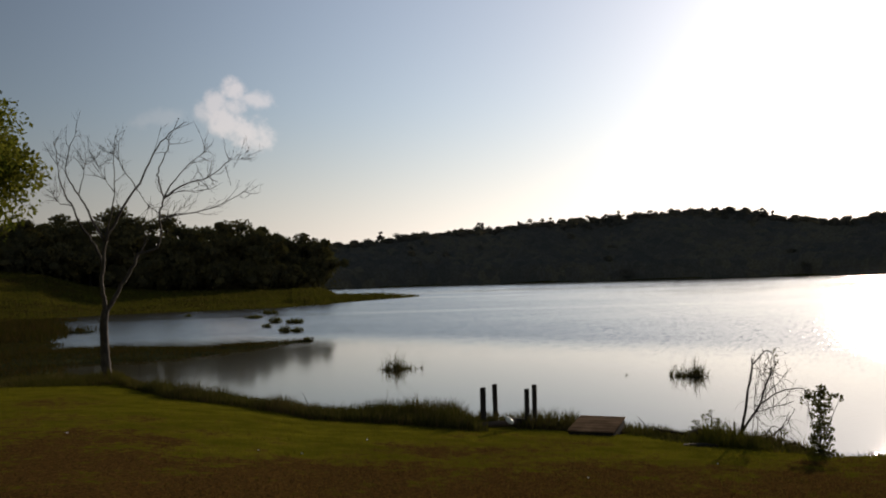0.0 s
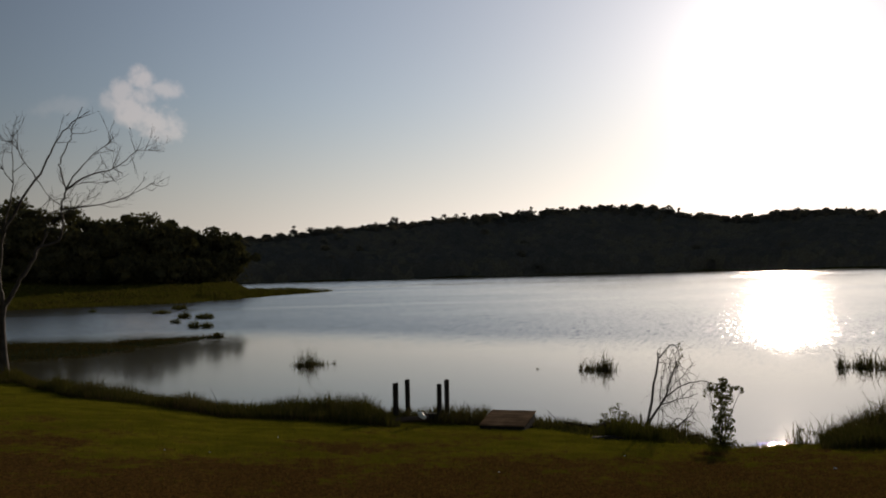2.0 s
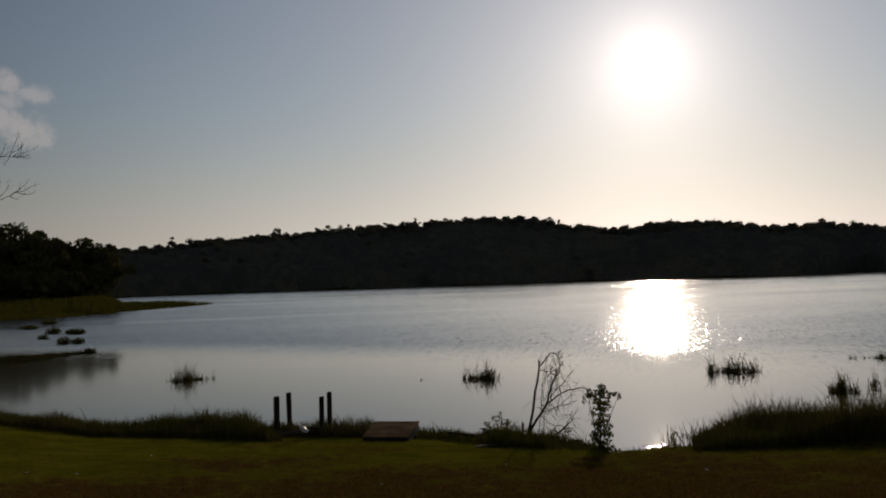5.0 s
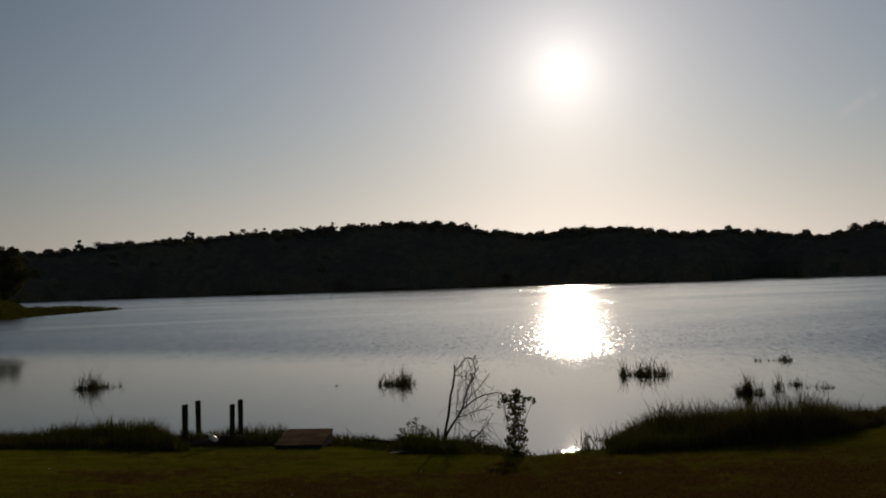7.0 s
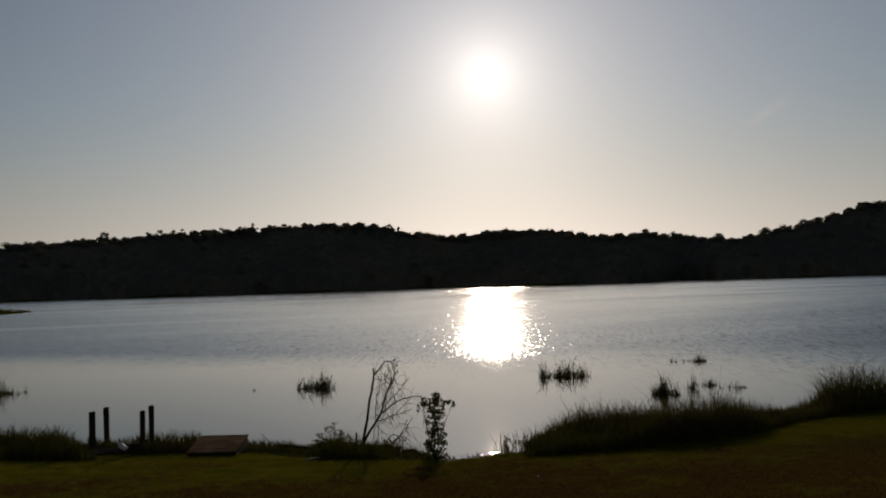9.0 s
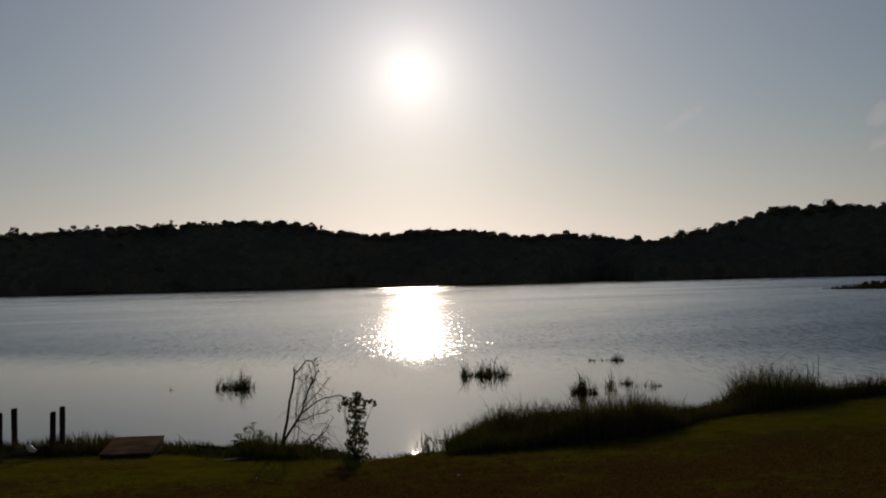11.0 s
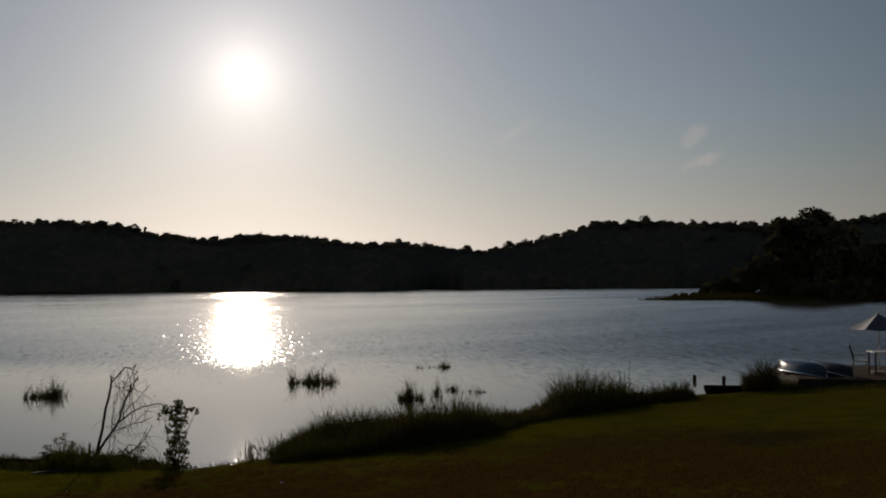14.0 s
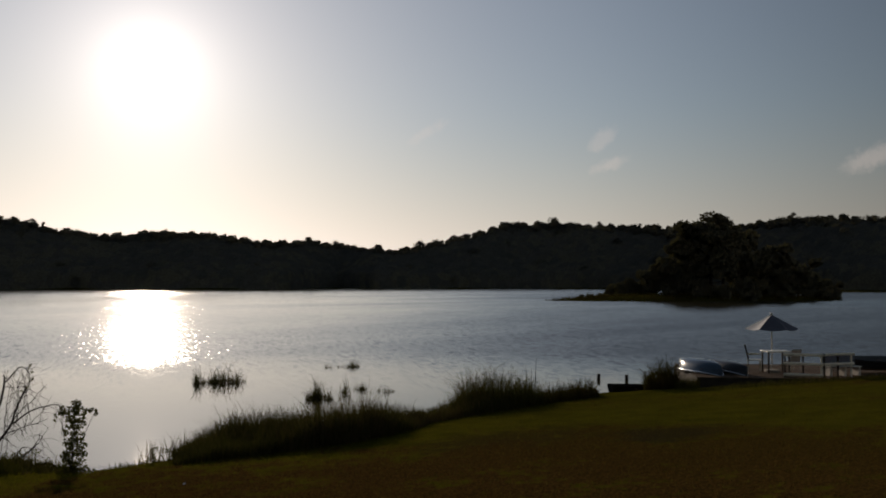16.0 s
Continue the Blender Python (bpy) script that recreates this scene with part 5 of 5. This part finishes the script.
flat_stone(4.75, 17.2, (0.42, 0.24, 0.05), "flat grey stone lying on the bank")
for k in range(9):
    az, r = rng.uniform(-24, 45), rng.uniform(8, 17)
    x, y = polar(az, r)
    s = rng.uniform(0.02, 0.045)
    single("litter", box((s, s * 0.7, 0.012), bevel=0.004), PAPER, pose(x, y, on_land(x, y) + 0.02, rng.uniform(-25, 25), rng.uniform(-25, 25), rng.uniform(0, 90)), "tiny pale scrap lying in the grass", "litter", "scraps on the lawn")
single("litter", box((0.3, 0.14, 0.05), bevel=0.02), plain("blue_plastic", (0.1, 0.14, 0.2), 0.4), pose(5.35, 18.2, on_land(5.35, 18.2) + 0.03, 5, 8, -30), "crumpled blue plastic lying on the bank", "litter")


# ---- the landing stage ----
DECK = pose(26.5, 15.85, 0.0, 0, 0, -50.0)   # x along the shore, y out over the water
DECK_Z = 0.74


def at_deck(x, y, z=0.0, turn=0.0):
    return DECK @ pose(x, y, DECK_Z + z, 0, 0, turn)


def landing_stage():
    top = new("landing_stage")
    top.matrix_world = DECK
    tagged(top, "weathered timber landing stage over the water", "dock")
    rng = np.random.default_rng(120)
    first = None
    for i in range(27):
        y = 0.09 + i * 0.185
        if first is None:
            bm = box((9.0, 0.17, 0.04), bevel=0.006)
            first = part("plank", bm, PLANK, top)
            ob = first
        else:
            ob = new("plank", first.data)
            ob.parent = top
        ob.location = (4.5 + rng.normal(0, 0.02), y, DECK_Z - 0.02 + rng.normal(0, 0.003))
    for x in (0.08, 3.0, 6.0, 8.9):
        part("joist", box((0.09, 4.9, 0.2), (x, 2.5, DECK_Z - 0.15)), POST_WOOD, top)
    part("fascia", box((9.0, 0.05, 0.44), (4.5, -0.03, DECK_Z - 0.235)), POST_WOOD, top, "dark stained front board")
    part("fascia", box((0.05, 4.95, 0.72), (-0.04, 2.5, DECK_Z - 0.37)), DARK_BARK, top, "dark weathered side board")
    for x in (0.1, 4.5, 8.8):
        for y in (0.3, 2.6, 4.8):
            part("pile", box((0.16, 0.16, 2.4), (x, y, DECK_Z - 1.28)), POST_WOOD, top)


landing_stage()


def railing(x0, y0, x1, y1, label, rails=(0.72, 0.43, 0.08), posts=3):
    top = new("railing")
    length = math.hypot(x1 - x0, y1 - y0)
    top.matrix_world = at_deck(x0, y0, 0, math.degrees(math.atan2(y1 - y0, x1 - x0)))
    tagged(top, label, "railing", "railings of the landing stage")
    for i in range(posts):
        x = length * i / (posts - 1)
        part("post", box((0.05, 0.05, 0.76), (x, 0, 0.38), bevel=0.008), RAIL if i == posts - 1 else POST_WOOD, top)
    for z in rails:
        V, Q = tubes([(np.array([(-0.05, -0.05, z), (length / 2, -0.05, z + 0.004), (length + 0.05, -0.05, z)]), np.full(3, 0.043))], 10)
        mesh("rail", V, Q, RAIL, top, smooth=True)
    return top


railing(2.78, 0.4, 3.84, 0.14, "pale metal pipe railing on the landing stage")
railing(3.92, 0.14, 4.9, 0.6, "pale metal pipe railing in front of the bench", rails=(0.74, 0.43), posts=3)


def boat(m, length, wide, high, hull, label, rim=True):
    """A canoe: a hull of ribs, bent up at both ends, with a metal gunwale and seats."""
    top = new("canoe")
    top.matrix_world = m
    tagged(top, label, "canoe", "canoes on the landing stage")
    n, k = 17, 9
    s = np.linspace(-1, 1, n)
    a = np.linspace(-1, 1, k)
    S, A = np.meshgrid(s, a, indexing="ij")
    half = wide / 2 * (1 - np.abs(S) ** 2.4) + 0.01
    keel = 0.28 * high * np.abs(S) ** 3
    rimz = high * (1 + 0.35 * np.abs(S) ** 3)
    V = np.stack([S * length / 2 * (1 + 0.05 * np.abs(A)), np.sign(A) * np.abs(A) ** 0.7 * half, keel + (rimz - keel) * np.abs(A) ** 2.6], -1)
    inner = V.reshape(-1, 3) * (0.97, 0.93, 1) + (0, 0, 0.025)
    i, j = np.meshgrid(np.arange(n - 1), np.arange(k - 1), indexing="ij")
    Q = np.stack([i * k + j, (i + 1) * k + j, (i + 1) * k + j + 1, i * k + j + 1], -1).reshape(-1, 4)
    both = np.concatenate([V.reshape(-1, 3), inner])
    shell = mesh("hull", both, np.concatenate([Q, Q[:, ::-1] + n * k]), hull, top, smooth=True)
    for side in (0, k - 1):
        V2, Q2 = tubes([(V[:, side] + (0, 0, 0.01), np.full(n, 0.034))], 8)
        mesh("gunwale", V2, Q2, METAL if rim else hull, shell, "shiny bare metal rim" if rim else "", smooth=True)
    for x in (-0.45, 0.0, 0.45):
        part("thwart", box((0.16, wide * 0.8, 0.025), (x * length / 2, 0, high * 0.78)), PLANK, top)


boat(at_deck(0.3, 1.75, 0.02, 112) @ pose(0, 0, 0.42, 176, 0, 0), 2.6, 0.85, 0.34, BLUE_HULL, "glossy blue canoe turned keel up on the stage")
boat(at_deck(1.15, 1.75, 0.02, 114) @ pose(0, 0, 0.37, 183, 0, 0), 2.4, 0.74, 0.3, DARK_HULL, "dark glossy canoe turned keel up beside the blue canoe")
boat(at_deck(6.5, 2.4, 0.02, 4) @ pose(0, 0, 0.05, 6, 0, 0), 2.9, 0.85, 0.36, DARK_HULL, "dark canoe lying behind the bench", rim=False)


def umbrella():
    top = new("garden_umbrella")
    top.matrix_world = at_deck(2.75, 1.95)
    tagged(top, "open white and blue garden umbrella on a thin pole", "umbrella")
    V, Q = tubes([(np.array([(0, 0, 0.0), (0, 0, 0.9), (0, 0, 1.93)]), np.full(3, 0.022))], 8)
    mesh("pole", V, Q, METAL, top, smooth=True)
    part("base", box((0.45, 0.45, 0.08), (0, 0, 0.04), bevel=0.02), CONCRETE, top)
    apex = np.array((0, 0, 1.95))
    canopy = part("canopy", box((0.09, 0.09, 0.06), (0, 0, 1.97), bevel=0.02), METAL, top)
    for k in range(6):
        a0, a1 = math.radians(60 * k - 10), math.radians(60 * k + 50)
        p0, p1 = np.array((math.cos(a0) * 0.86, math.sin(a0) * 0.86, 1.47)), np.array((math.cos(a1) * 0.86, math.sin(a1) * 0.86, 1.47))
        rows = []
        for t in np.linspace(0, 1, 6):
            for s in np.linspace(0, 1, 6):
                q = apex + ((p0 - apex) * (1 - s) + (p1 - apex) * s) * t
                rows.append(q - (0, 0, 0.05 * t * math.sin(math.pi * s)))
        rows = np.array(rows)
        i, j = np.meshgrid(np.arange(5), np.arange(5), indexing="ij")
        F = np.stack([i * 6 + j, (i + 1) * 6 + j, (i + 1) * 6 + j + 1, i * 6 + j + 1], -1).reshape(-1, 4)
        both = np.concatenate([rows, rows - (0, 0, 0.006)])
        mesh("canopy_panel", both, np.concatenate([F, F[:, ::-1] + 36]), CANVAS_WHITE if k == 3 else CANVAS_BLUE, canopy, "white canvas panel" if k == 3 else "", smooth=True)
        V, Q = tubes([(np.array([apex - (0, 0, 0.02), p0 - (0, 0, 0.015)]), np.full(2, 0.008))], 5)
        mesh("rib", V, Q, METAL, canopy)


umbrella()


def table():
    top = new("garden_table")
    top.matrix_world = at_deck(2.82, 1.75, 0, 6)
    tagged(top, "white plastic garden table on the stage", "table")
    part("tabletop", box((0.8, 0.75, 0.04), (0, 0, 0.72), bevel=0.012), WHITE_PAINT, top)
    for x in (-0.34, 0.34):
        for y in (-0.3, 0.3):
            part("leg", box((0.05, 0.05, 0.71), (x, y, 0.355)), POST_WOOD, top)


def chair(m, label, back):
    top = new("garden_chair")
    top.matrix_world = m
    tagged(top, label, "chair", "chairs on the landing stage")
    part("seat", box((0.46, 0.44, 0.035), (0, 0, 0.42), bevel=0.01), WHITE_PAINT, top)
    part("backrest", box((0.44, 0.03, 0.5), (0, 0.25, 0.68), (-14, 0, 0), 0.01), back, top)
    for x in (-0.2, 0.2):
        for y in (-0.18, 0.2):
            part("leg", box((0.035, 0.035, 0.42), (x, y, 0.21)), METAL, top)
        part("armrest", box((0.04, 0.42, 0.03), (x * 1.15, 0.02, 0.62)), METAL, top)


table()
chair(at_deck(2.15, 1.85, 0, 75), "garden chair with a dark backrest beside the white table", POST_WOOD)
chair(at_deck(3.38, 1.85, 0, 200) @ Matrix.Scale(0.86, 4), "small garden chair with a tan backrest behind the railing", CONCRETE)


def bench():
    top = new("bench")
    top.matrix_world = at_deck(4.75, 1.0, 0, 14)
    tagged(top, "bench with a dark blue back and pale seat boards", "bench")
    part("back_panel", box((1.15, 0.04, 0.5), (0, 0.24, 0.46)), CANVAS_BLUE, top)
    for y in (-0.12, 0.03, 0.18):
        part("seat_board", box((1.15, 0.13, 0.03), (0, y, 0.3)), WHITE_PAINT, top)
    for x in (-0.5, 0, 0.5):
        part("leg", box((0.07, 0.4, 0.28), (x, 0.03, 0.14)), WHITE_PAINT, top)


bench()

# broken stumps of an older jetty, and a rowing boat drawn up beside it
for x, y, high in ((29.05, 21.7, 0.24), (29.9, 21.0, 0.2), (31.0, 20.6, 0.15)):
    V, Q = tubes([(np.array([(0, 0, -1.2), (0, 0, 0), (0.01, 0, high)]), np.array((0.075, 0.07, 0.066)))], 9)
    cap = np.array([[20, 21, 22], [20, 22, 23], [20, 23, 24], [20, 24, 25], [20, 25, 26]]) - 2
    ob = mesh("pile", V, [Q, cap], POST_WOOD, smooth=False)
    ob.location = (x, y, 0)
    tagged(ob, "short dark pile sticking out of the water", "pile", "piles of the old jetty")


def rowing_boat():
    boat_m = pose(24.9, 16.7, 0.25, 0, 2, -35)
    top = new("rowing_boat")
    top.matrix_world = boat_m
    tagged(top, "old dark wooden rowing boat drawn up among the reeds", "rowing boat")
    n, k = 13, 7
    s, a = np.linspace(-1, 1, n), np.linspace(-1, 1, k)
    S, A = np.meshgrid(s, a, indexing="ij")
    half = 0.42 * np.where(S > 0.2, 1 - np.maximum((S - 0.2) / 0.8, 0) ** 2.2, 1 - 0.15 * (S - 0.2) ** 2) + 0.01
    V = np.stack([S * 1.25, A * half, 0.26 * np.abs(A) ** 2.2 + 0.1 * np.maximum(S, 0) ** 2], -1).reshape(-1, 3)
    i, j = np.meshgrid(np.arange(n - 1), np.arange(k - 1), indexing="ij")
    Q = np.stack([i * k + j, (i + 1) * k + j, (i + 1) * k + j + 1, i * k + j + 1], -1).reshape(-1, 4)
    both = np.concatenate([V, V * (0.97, 0.94, 1) + (0, 0, 0.02)])
    mesh("hull", both, np.concatenate([Q, Q[:, ::-1] + n * k]), DARK_BARK, top, smooth=True)
    for x in (-0.5, 0.2):
        part("thwart", box((0.18, 0.74, 0.025), (x, 0, 0.2)), PLANK, top)


rowing_boat()
